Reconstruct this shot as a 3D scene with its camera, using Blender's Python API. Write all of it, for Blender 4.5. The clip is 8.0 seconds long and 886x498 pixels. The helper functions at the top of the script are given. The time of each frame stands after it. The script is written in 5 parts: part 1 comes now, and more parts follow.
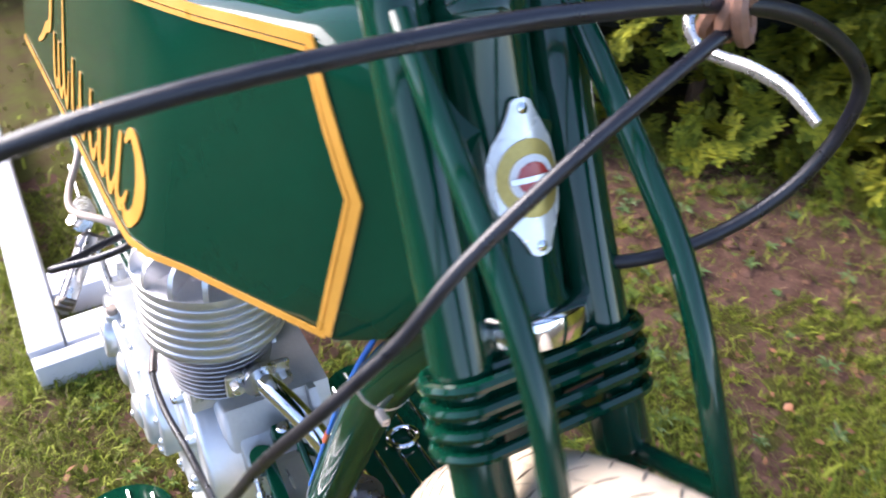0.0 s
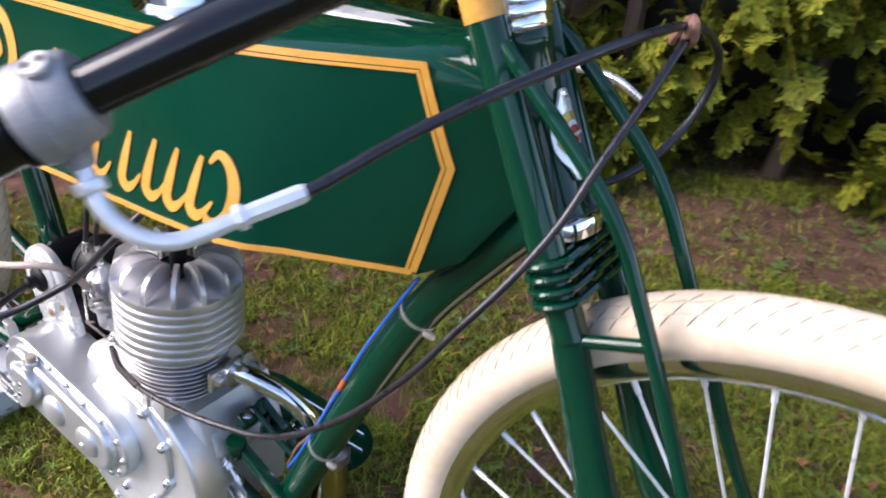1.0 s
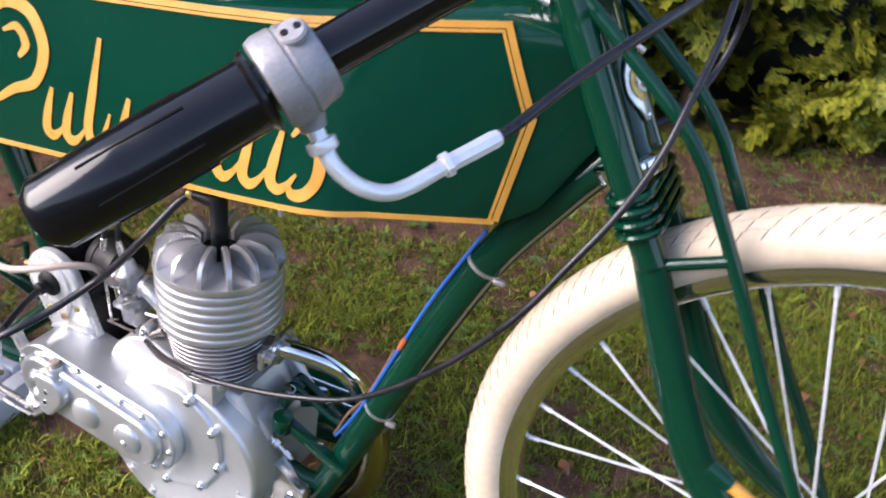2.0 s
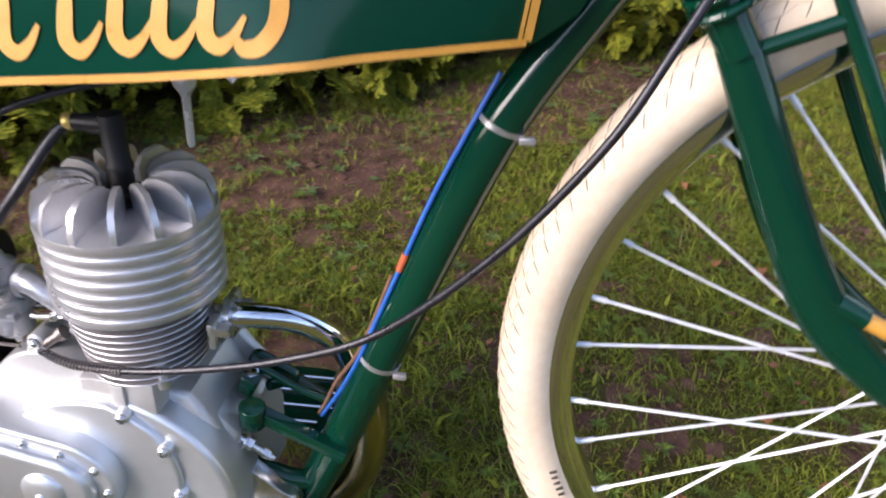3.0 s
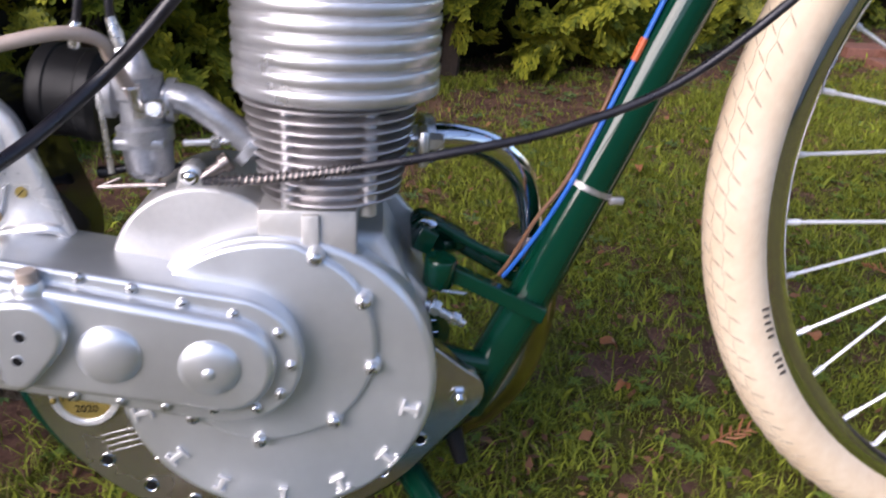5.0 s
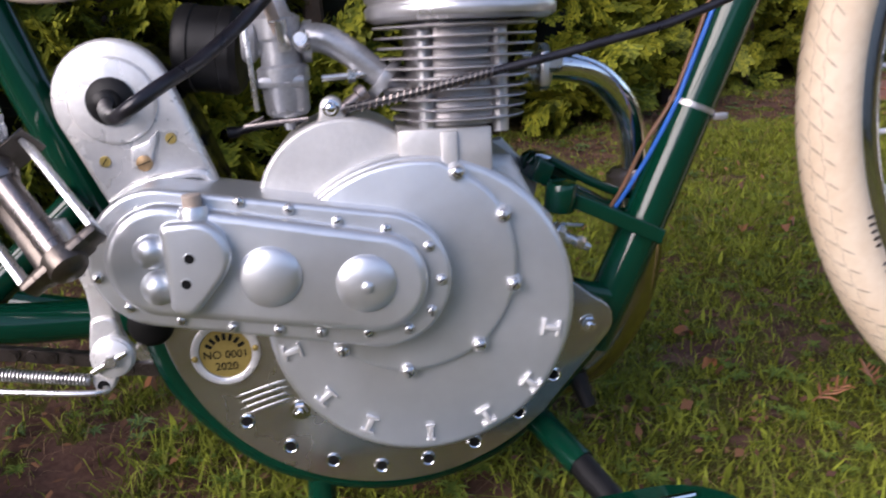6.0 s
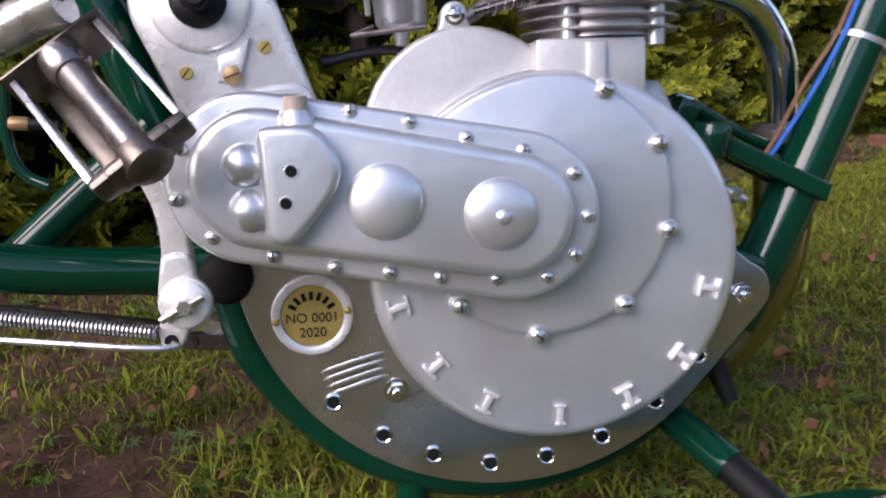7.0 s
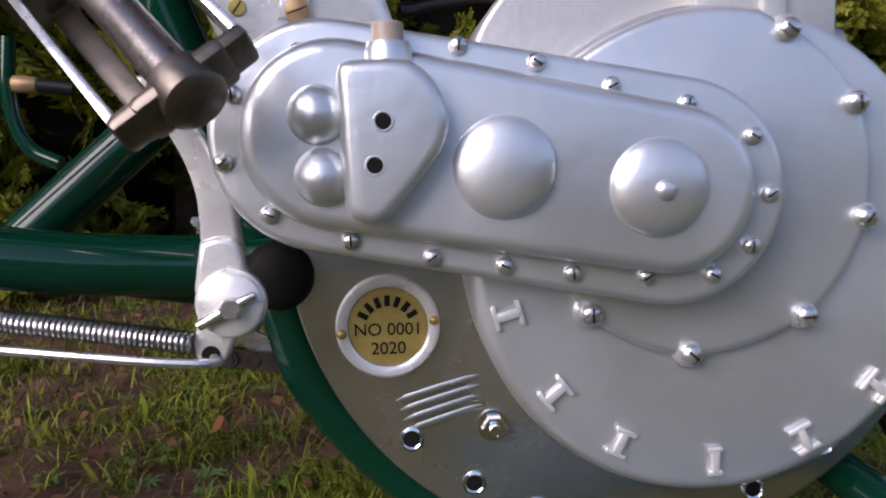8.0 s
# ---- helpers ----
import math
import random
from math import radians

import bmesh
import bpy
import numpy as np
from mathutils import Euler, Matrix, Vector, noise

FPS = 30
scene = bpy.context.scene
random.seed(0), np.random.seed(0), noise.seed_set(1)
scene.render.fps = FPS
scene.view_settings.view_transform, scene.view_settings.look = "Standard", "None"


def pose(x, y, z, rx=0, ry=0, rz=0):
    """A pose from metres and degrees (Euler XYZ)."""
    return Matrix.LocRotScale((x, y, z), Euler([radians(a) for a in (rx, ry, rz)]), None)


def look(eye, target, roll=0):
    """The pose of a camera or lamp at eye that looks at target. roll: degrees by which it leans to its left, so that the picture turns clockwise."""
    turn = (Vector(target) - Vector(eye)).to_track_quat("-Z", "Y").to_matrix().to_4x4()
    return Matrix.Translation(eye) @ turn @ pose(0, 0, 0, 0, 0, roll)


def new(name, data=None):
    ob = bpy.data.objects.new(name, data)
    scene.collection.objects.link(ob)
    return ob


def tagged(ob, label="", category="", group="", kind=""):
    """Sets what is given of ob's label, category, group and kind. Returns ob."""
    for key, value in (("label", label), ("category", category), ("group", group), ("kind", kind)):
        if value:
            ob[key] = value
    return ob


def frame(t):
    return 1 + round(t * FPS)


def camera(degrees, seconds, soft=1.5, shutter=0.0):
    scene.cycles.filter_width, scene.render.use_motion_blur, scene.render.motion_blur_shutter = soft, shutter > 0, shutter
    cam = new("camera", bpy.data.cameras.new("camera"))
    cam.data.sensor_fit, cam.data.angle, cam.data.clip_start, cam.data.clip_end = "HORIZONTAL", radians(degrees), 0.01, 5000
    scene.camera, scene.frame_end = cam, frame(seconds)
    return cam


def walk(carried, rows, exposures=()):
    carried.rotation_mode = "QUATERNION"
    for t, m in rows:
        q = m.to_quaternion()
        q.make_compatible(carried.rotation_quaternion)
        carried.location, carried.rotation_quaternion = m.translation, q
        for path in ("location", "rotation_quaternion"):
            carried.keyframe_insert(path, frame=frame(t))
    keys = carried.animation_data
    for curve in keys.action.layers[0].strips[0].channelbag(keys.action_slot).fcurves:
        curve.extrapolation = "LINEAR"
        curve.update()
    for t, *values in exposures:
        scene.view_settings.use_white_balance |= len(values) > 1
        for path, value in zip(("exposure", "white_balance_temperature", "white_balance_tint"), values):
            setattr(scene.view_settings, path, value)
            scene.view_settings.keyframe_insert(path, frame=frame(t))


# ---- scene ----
LENS = 57.4
cam = camera(LENS, 8.0, soft=1.9, shutter=0.5)

# The machine leans on its left side; it is built upright in its own frame (x forward, y to its left).
LEAN = 4.6
BIKE = Matrix.Rotation(radians(-LEAN), 4, "X") @ Matrix.Translation((0, 0, -0.058))
PATH = [
    (0, (0.5610, -0.1695, 0.9279), (-0.8066, 0.7169, -0.2314), 4.52),
    (0.5, (0.5678, -0.2989, 0.9546), (-0.6062, 0.8751, -0.1606), 6.15),
    (1, (0.5471, -0.4566, 0.9630), (-0.3400, 1.0262, -0.0441), 8.62),
    (1.2, (0.5303, -0.5121, 0.9627), (-0.2959, 1.0200, -0.0221), 9.43),
    (1.5, (0.5165, -0.5561, 0.9548), (-0.2708, 1.0102, -0.0079), 8.84),
    (1.7, (0.4917, -0.5686, 0.9586), (-0.2330, 1.0086, -0.0350), 8.80),
    (2.8, (0.3317, -0.5186, 0.8218), (-0.0182, 1.1691, -0.1924), 1.05),
    (3, (0.3078, -0.4996, 0.7818), (0.0456, 1.2180, -0.2086), 1.05),
    (3.5, (0.2252, -0.5274, 0.7372), (0.1675, 1.2629, -0.1525), 2.23),
    (4, (0.1455, -0.5515, 0.6995), (0.3018, 1.2895, -0.0661), 2.66),
    (4.5, (0.0715, -0.5039, 0.6295), (0.2721, 1.3507, -0.0920), 1.12),
    (4.7, (0.0633, -0.5081, 0.6023), (0.2258, 1.3210, -0.1902), 3.58),
    (5.8, (-0.0403, -0.5799, 0.4687), (0.1652, 1.3431, -0.0411), -2.20),
    (6, (-0.0511, -0.5740, 0.4542), (0.1408, 1.3530, -0.0458), -2.69),
    (6.5, (-0.0906, -0.5337, 0.4028), (0.0659, 1.4187, -0.0022), -2.30),
    (7, (-0.1125, -0.4972, 0.3649), (0.0536, 1.4691, 0.0395), -1.93),
    (7.5, (-0.1397, -0.4499, 0.3474), (-0.0133, 1.5256, 0.0620), -2.65),
    (8, (-0.1482, -0.3968, 0.3319), (-0.0162, 1.5842, 0.0905), -1.40),
]
walk(cam, [(t, BIKE @ look(eye, target, roll)) for t, eye, target, roll in PATH], exposures=[(t, e + 0.31, k, g) for t, e, k, g in ((0.0, 1.83, 6500, 20), (0.5, 1.56, 6550, 20), (1.0, 1.24, 6600, 21), (1.7, 1.17, 6600, 21), (3.5, 0.99, 6600, 21), (4.7, 0.85, 6500, 22), (5.8, 0.46, 6500, 23), (7.0, 0.53, 6550, 24), (8.0, 0.20, 6550, 25))])

# ---- light ----
world = bpy.data.worlds.new("sky")
scene.world = world
world.use_nodes = True
wn = world.node_tree.nodes
sky = wn.new("ShaderNodeTexSky")
sky.sky_type, sky.sun_disc = "NISHITA", False
sky.sun_elevation, sky.sun_rotation = radians(31), radians(235)
sky.air_density, sky.dust_density, sky.ozone_density = 1.0, 1.0, 1.0
wn["Background"].inputs["Strength"].default_value = 0.15
world.node_tree.links.new(sky.outputs[0], wn["Background"].inputs["Color"])
sun = new("sun", bpy.data.lights.new("sun", "SUN"))
sun.data.energy, sun.data.angle, sun.data.color = 2.3, radians(46), (1.0, 0.975, 0.94)
sun.matrix_world = look((0, 0, 5), (1.75, 1.55, 5 - 1.40))

# ---- materials ----
def material(name, colour, rough=0.5, metal=0.0, coat=0.0, var=0.15, scale=40.0, bump=0.0, bump_scale=300.0, colour2=None, island=False, ior=1.5, rough_var=0.1):
    """A principled surface with two scales of mottling, fine relief and uneven gloss."""
    m = bpy.data.materials.new(name)
    m.use_nodes = True
    nt = m.node_tree
    n, link = nt.nodes, nt.links
    bsdf = n["Principled BSDF"]
    bsdf.inputs["Metallic"].default_value = metal
    bsdf.inputs["Coat Weight"].default_value = coat
    bsdf.inputs["Coat Roughness"].default_value = 0.06
    bsdf.inputs["IOR"].default_value = ior
    co = n.new("ShaderNodeTexCoord")
    out = co.outputs["Object"]
    a = n.new("ShaderNodeTexNoise")
    a.inputs["Scale"].default_value, a.inputs["Detail"].default_value = scale, 5
    b = n.new("ShaderNodeTexNoise")
    b.inputs["Scale"].default_value, b.inputs["Detail"].default_value = scale * 9, 3
    link.new(out, a.inputs["Vector"]), link.new(out, b.inputs["Vector"])
    mix = n.new("ShaderNodeMix")
    mix.data_type = "FLOAT"
    mix.inputs["Factor"].default_value = 0.35
    link.new(a.outputs["Fac"], mix.inputs["A"]), link.new(b.outputs["Fac"], mix.inputs["B"])
    ramp = n.new("ShaderNodeValToRGB")
    c2 = colour2 or tuple(c * (1 - var) for c in colour)
    ramp.color_ramp.elements[0].position, ramp.color_ramp.elements[1].position = 0.35, 0.65
    ramp.color_ramp.elements[0].color, ramp.color_ramp.elements[1].color = (*c2, 1), (*colour, 1)
    if island:
        geo = n.new("ShaderNodeNewGeometry")
        mix2 = n.new("ShaderNodeMix")
        mix2.data_type = "FLOAT"
        mix2.inputs["Factor"].default_value = 0.45
        link.new(mix.outputs["Result"], mix2.inputs["A"]), link.new(geo.outputs["Random Per Island"], mix2.inputs["B"])
        ramp.color_ramp.elements[0].position, ramp.color_ramp.elements[1].position = 0.2, 0.8
        link.new(mix2.outputs["Result"], ramp.inputs["Fac"])
    else:
        link.new(mix.outputs["Result"], ramp.inputs["Fac"])
    link.new(ramp.outputs["Color"], bsdf.inputs["Base Color"])
    rr = n.new("ShaderNodeMapRange")
    rr.inputs["To Min"].default_value, rr.inputs["To Max"].default_value = max(rough - rough_var, 0.02), min(rough + rough_var, 1)
    rr.inputs["From Min"].default_value, rr.inputs["From Max"].default_value = 0.3, 0.7
    link.new(a.outputs["Fac"], rr.inputs["Value"]), link.new(rr.outputs["Result"], bsdf.inputs["Roughness"])
    if bump:
        c = n.new("ShaderNodeTexNoise")
        c.inputs["Scale"].default_value, c.inputs["Detail"].default_value = bump_scale, 4
        link.new(out, c.inputs["Vector"])
        bp = n.new("ShaderNodeBump")
        bp.inputs["Strength"].default_value, bp.inputs["Distance"].default_value = bump, 0.001
        link.new(c.outputs["Fac"], bp.inputs["Height"]), link.new(bp.outputs["Normal"], bsdf.inputs["Normal"])
    return m


GREEN = material("green_paint", (0.0004, 0.034, 0.0178), 0.07, 0, 0.0, 0.15, 9, 0.05, 60, rough_var=0.03, ior=1.47)
# near-copy of the frame green; lower IOR dims the tank's reflections
TANK = material("green_paint_dim_reflection", (0.0003, 0.036, 0.0195), 0.09, 0, 0.0, 0.15, 9, 0.05, 60, rough_var=0.03, ior=1.38)
GOLD = material("gold_paint", (0.62, 0.30, 0.05), 0.35, 0.0, 0.2, 0.15, 60, 0.05, 500)
CAST = material("silver_painted_casting", (0.715, 0.735, 0.755), 0.385, 0.80, 0.08, 0.08, 12, 0.26, 120, rough_var=0.08)
ALLOY = material("bare_alloy", (0.80, 0.79, 0.78), 0.28, 0.45, 0, 0.18, 30, 0.25, 180)
FINS = material("finned_alloy", (0.63, 0.625, 0.640), 0.34, 0.78, 0, 0.14, 22, 0.12, 300)
PLATE = material("brushed_plate", (0.62, 0.60, 0.555), 0.22, 0.95, 0, 0.15, 14, 0.06, 220, rough_var=0.07)
RAW = material("raw_cast_alloy", (0.56, 0.55, 0.535), 0.44, 0.60, 0, 0.12, 24, 0.25, 260)
BUFF = material("buff_plastic", (0.42, 0.34, 0.28), 0.45, 0, 0, 0.2, 60, 0.1, 300)
IRON = material("grey_iron", (0.58, 0.555, 0.56), 0.40, 0.75, 0, 0.25, 40, 0.15, 300)
CHROME = material("chrome", (0.82, 0.82, 0.84), 0.08, 1.0, 0, 0.04, 20, 0.02, 200, rough_var=0.04)
# olive tint stands for the grass mirrored in the silencer's chrome
OLIVE_CHROME = material("chrome_lawn_reflection", (0.40, 0.36, 0.24), 0.22, 1.0, 0, 0.25, 20, 0.05, 150)
STEEL = material("zinc_steel", (0.74, 0.73, 0.72), 0.28, 0.9, 0, 0.2, 80, 0.1, 400)
DULL = material("dull_steel", (0.29, 0.25, 0.235), 0.32, 0.85, 0, 0.3, 70, 0.2, 300)
RUBBER = material("black_rubber", (0.008, 0.008, 0.009), 0.50, 0, 0, 0.3, 50, 0.15, 500, ior=1.33)
CABLE = material("cable_sheath", (0.014, 0.013, 0.018), 0.34, 0, 0.0, 0.3, 90, 0.1, 600)
CARB = material("grey_die_casting", (0.46, 0.47, 0.50), 0.34, 0.55, 0, 0.3, 50, 0.2, 250)
PERCH = material("dull_grey_casting", (0.34, 0.33, 0.34), 0.45, 0.3, 0, 0.35, 60, 0.3, 250)
WHITED = material("bright_zinc", (0.86, 0.86, 0.88), 0.36, 0.45, 0, 0.15, 80, 0.15, 350)
GRIP = material("glossy_black_rubber", (0.006, 0.006, 0.008), 0.13, 0, 0.0, 0.3, 30, 0.04, 300, ior=1.42)
GLOSS = material("black_enamel", (0.006, 0.006, 0.008), 0.12, 0, 0.0, 0.2, 30, 0.03, 200, ior=1.45)
CREAM = material("cream_rubber", (0.74, 0.62, 0.47), 0.62, 0, 0, 0.10, 14, 0.22, 420, colour2=(0.64, 0.50, 0.35))
SIPE = material("tread_groove", (0.40, 0.32, 0.24), 0.8, 0, 0, 0.3, 100, 0.1, 400)
SPRING = material("spring_steel", (0.42, 0.42, 0.43), 0.30, 0.9, 0, 0.2, 80)
WORN = material("worn_bright_steel", (0.33, 0.29, 0.27), 0.27, 0.92, 0, 0.2, 40, 0.08, 240)
OILED = material("dark_oiled_steel", (0.17, 0.145, 0.125), 0.34, 0.85, 0, 0.3, 50, 0.15, 260)
BRONZE = material("dull_bronze", (0.40, 0.26, 0.13), 0.45, 0.45, 0, 0.25, 60, 0.1, 350)
BRASS = material("brass", (0.50, 0.37, 0.11), 0.40, 0.55, 0, 0.25, 60, 0.1, 350)
# near-black: real black parts, and the shade in holes, slots and recesses
DARK = material("black_and_recess_shade", (0.010, 0.010, 0.010), 0.6, 0, 0, 0.2, 60, ior=1.2)
BLUE = material("blue_wire", (0.02, 0.14, 0.55), 0.4, 0, 0, 0.15, 90)
BROWN = material("brown_wire", (0.22, 0.11, 0.06), 0.45, 0, 0, 0.2, 90)
TAPE = material("red_tape", (0.55, 0.12, 0.04), 0.5, 0, 0, 0.2, 90)
HOSE = material("cream_hose", (0.52, 0.41, 0.34), 0.4, 0, 0, 0.2, 60)
LEATHER = material("brown_tie", (0.30, 0.15, 0.10), 0.6, 0, 0, 0.35, 160, 0.4, 300)
RED = material("red_enamel", (0.45, 0.03, 0.03), 0.3, 0, 0.3, 0.2, 90)
WHITE = material("white_enamel", (0.75, 0.74, 0.72), 0.35, 0, 0.2, 0.1, 90)
BOARD = material("white_board", (0.62, 0.62, 0.65), 0.5, 0, 0, 0.10, 12, 0.2, 120)
CHAIN = material("oily_chain", (0.10, 0.08, 0.07), 0.4, 0.7, 0, 0.4, 120, 0.3, 300)


# ---- building tools ----
V = Vector


def mesh_of(name, verts, faces, smooth=True):
    me = bpy.data.meshes.new(name)
    me.from_pydata([tuple(v) for v in verts], [], faces)
    me.polygons.foreach_set("use_smooth", [smooth] * len(me.polygons))
    return me


def part(name, geo, mat, parent=None, label="", angle=40):
    """One mesh object from (verts, faces), under its thing or part."""
    verts, faces = geo
    me = mesh_of(name, verts, faces)
    me.materials.append(mat)
    bm = bmesh.new()
    bm.from_mesh(me)
    bmesh.ops.recalc_face_normals(bm, faces=bm.faces)
    for e in bm.edges:
        e.smooth = not (len(e.link_faces) == 2 and e.calc_face_angle(0) > radians(angle))
    bm.to_mesh(me)
    bm.free()
    ob = new(name, me)
    if parent:
        ob.parent = parent
    if label:
        tagged(ob, label)
    return ob


def join(*geos):
    verts, faces = [], []
    for v, f in geos:
        base = len(verts)
        verts += list(v)
        faces += [tuple(i + base for i in q) for q in f]
    return verts, faces


def smooth(points, steps=6):
    """A Catmull-Rom curve through the points."""
    p = [V(q) for q in points]
    p = [2 * p[0] - p[1], *p, 2 * p[-1] - p[-2]]
    out = []
    for a, b, c, d in zip(p, p[1:], p[2:], p[3:]):
        for k in range(steps):
            t = k / steps
            out.append(0.5 * (2 * b + (c - a) * t + (2 * a - 5 * b + 4 * c - d) * t**2 + (3 * b - a - 3 * c + d) * t**3))
    return out + [p[-2]]


def tube(points, r, n=12, closed=False, flat=None, caps=True):
    """A round bar along points; r a number or one for each point; flat squeezes its section sideways."""
    p = [V(q) for q in points]
    rs = list(r) if isinstance(r, (list, tuple)) else [r] * len(p)
    if len(rs) != len(p):
        rs = [float(k) for k in np.interp(np.linspace(0, 1, len(p)), np.linspace(0, 1, len(rs)), rs)]
    verts, faces = [], []
    normal = None
    m = len(p)
    for i, q in enumerate(p):
        a = p[i - 1] if (i or closed) else q
        b = p[(i + 1) % m] if (i < m - 1 or closed) else q
        way = (b - a).normalized()
        if normal is None:
            normal = way.cross(V((0, 1, 0)))
            if normal.length < 0.2:
                normal = way.cross(V((0, 0, 1)))
        normal = (normal - normal.dot(way) * way).normalized()
        side = way.cross(normal)
        k = flat if flat else 1.0
        for j in range(n):
            w = 2 * math.pi * j / n
            verts.append(q + rs[i] * (math.cos(w) * normal + k * math.sin(w) * side))
    for i in range(m if closed else m - 1):
        for j in range(n):
            i2 = (i + 1) % m
            faces.append((i * n + j, i * n + (j + 1) % n, i2 * n + (j + 1) % n, i2 * n + j))
    if caps and not closed:
        faces += [tuple(range(n))[::-1], tuple((m - 1) * n + j for j in range(n))]
    return verts, faces


def lathe(profile, at, axis=(0, 0, 1), n=32):
    """A body turned round an axis; profile of (radius, height)."""
    rot = V((0, 0, 1)).rotation_difference(V(axis)).to_matrix()
    verts, faces = [], []
    for r, h in profile:
        for j in range(n):
            w = 2 * math.pi * j / n
            verts.append(V(at) + rot @ V((r * math.cos(w), r * math.sin(w), h)))
    for i in range(len(profile) - 1):
        for j in range(n):
            faces.append((i * n + j, i * n + (j + 1) % n, (i + 1) * n + (j + 1) % n, (i + 1) * n + j))
    if profile[0][0] > 1e-5:
        faces.append(tuple(range(n))[::-1])
    if profile[-1][0] > 1e-5:
        faces.append(tuple((len(profile) - 1) * n + j for j in range(n)))
    return verts, faces


def offset(outline, d):
    """The outline of (x, z), drawn in by d."""
    p = [V(q) for q in outline]
    turn = sum(a.x * b.y - b.x * a.y for a, b in zip(p, p[1:] + p[:1]))
    s = 1 if turn > 0 else -1
    out = []
    for i, q in enumerate(p):
        a, b = (q - p[i - 1]).normalized(), (p[(i + 1) % len(p)] - q).normalized()
        nrm = (V((-a.y, a.x)) + V((-b.y, b.x)))
        nrm = nrm.normalized() if nrm.length > 1e-6 else V((0, 0))
        out.append(q + s * d * nrm / max(0.5, math.sqrt(max(0.0, (1 + a.dot(b)) / 2))))
    return out


def relief(outline, back, front, bevel=0.002, steps=3):
    """A plate with the outline (x, z) from y = back to y = front, its front edge rounded."""
    s = 1 if front > back else -1
    rings = [(back, 0.0), (front - s * bevel, 0.0)]
    rings += [(front - s * bevel * (1 - math.sin(k / steps * math.pi / 2)), bevel * (1 - math.cos(k / steps * math.pi / 2))) for k in range(1, steps + 1)]
    verts, faces, n = [], [], len(outline)
    for y, d in rings:
        verts += [V((q.x, y, q.y)) for q in (offset(outline, d) if d else [V(o) for o in outline])]
    for i in range(len(rings) - 1):
        for j in range(n):
            faces.append((i * n + j, i * n + (j + 1) % n, (i + 1) * n + (j + 1) % n, (i + 1) * n + j))
    faces += [tuple(range(n))[::-1], tuple((len(rings) - 1) * n + j for j in range(n))]
    return verts, faces


def arc(cx, cz, r, a0, a1, n=16):
    return [(cx + r * math.cos(radians(a0 + (a1 - a0) * k / n)), cz + r * math.sin(radians(a0 + (a1 - a0) * k / n))) for k in range(n + 1)]


def belt(c1, r1, c2, r2, n=14):
    """The outline round two circles in the x-z plane (first rear, then front)."""
    d = V(c2) - V(c1)
    base, lean_ = math.degrees(math.atan2(d.y, d.x)), math.degrees(math.acos((r1 - r2) / d.length))
    return arc(*c1, r1, base + lean_, base + 360 - lean_, n) + arc(*c2, r2, base - lean_, base + lean_, n)


def box(lo, hi, bevel=0.0, turn=None):
    """A box with chamfered edges; turn: a matrix laid over it."""
    lo, hi = V(lo), V(hi)
    bm = bmesh.new()
    bmesh.ops.create_cube(bm, size=1)
    for v in bm.verts:
        v.co = V((lo[k] + (v.co[k] + 0.5) * (hi[k] - lo[k]) for k in range(3)))
    if bevel:
        bmesh.ops.bevel(bm, geom=bm.edges[:], offset=bevel, segments=2, affect="EDGES", profile=0.5)
    bm.verts.index_update()
    geo = ([(turn @ v.co) if turn else v.co.copy() for v in bm.verts], [tuple(v.index for v in f.verts) for f in bm.faces])
    bm.free()
    return geo


def screw(at, r, axis=(0, -1, 0)):
    """A round screw head."""
    return lathe([(r, 0), (r, 0.3 * r), (0.85 * r, 0.65 * r), (0.5 * r, 0.85 * r), (0.0, 0.9 * r)], at, axis, 14)


def hexagon(at, r, h, axis):
    return lathe([(r, 0), (r, h * 0.8), (r * 0.86, h)], at, axis, 6)


def ribbon(points, widths, y, lift):
    """A painted stroke on the plane y, along (x, z) points, as wide as told."""
    p = [V((a, b)) for a, b in points]
    ws = [float(k) for k in np.interp(np.linspace(0, 1, len(p)), np.linspace(0, 1, len(widths)), widths)]
    verts, faces = [], []
    for i, q in enumerate(p):
        w0 = (q - p[i - 1]).normalized() if i else (p[1] - q).normalized()
        w1 = (p[i + 1] - q).normalized() if i < len(p) - 1 else w0
        nrm = (V((-w0.y, w0.x)) + V((-w1.y, w1.x))).normalized()
        nrm = nrm / max(0.5, nrm.dot(V((-w0.y, w0.x)))) * ws[i] / 2
        for s, d in ((1, 0), (1, lift), (-1, lift), (-1, 0)):
            c = q + s * nrm
            verts.append(V((c.x, y(c.x, c.y) - d, c.y)))
    for i in range(len(p) - 1):
        for j in range(4):
            faces.append((4 * i + j, 4 * i + (j + 1) % 4, 4 * i + 4 + (j + 1) % 4, 4 * i + 4 + j))
    faces += [(3, 2, 1, 0), tuple(4 * (len(p) - 1) + j for j in range(4))]
    return verts, faces


def curve2(points, steps=8):
    return [(q.x, q.y) for q in smooth([(a, b, 0) for a, b in points], steps)]


# ---- the machine ----
bike = new("motor_bicycle")
bike.matrix_world = BIKE
tagged(bike, "dark green vintage motor bicycle, cream tyres, gold lining", "motor bicycle")

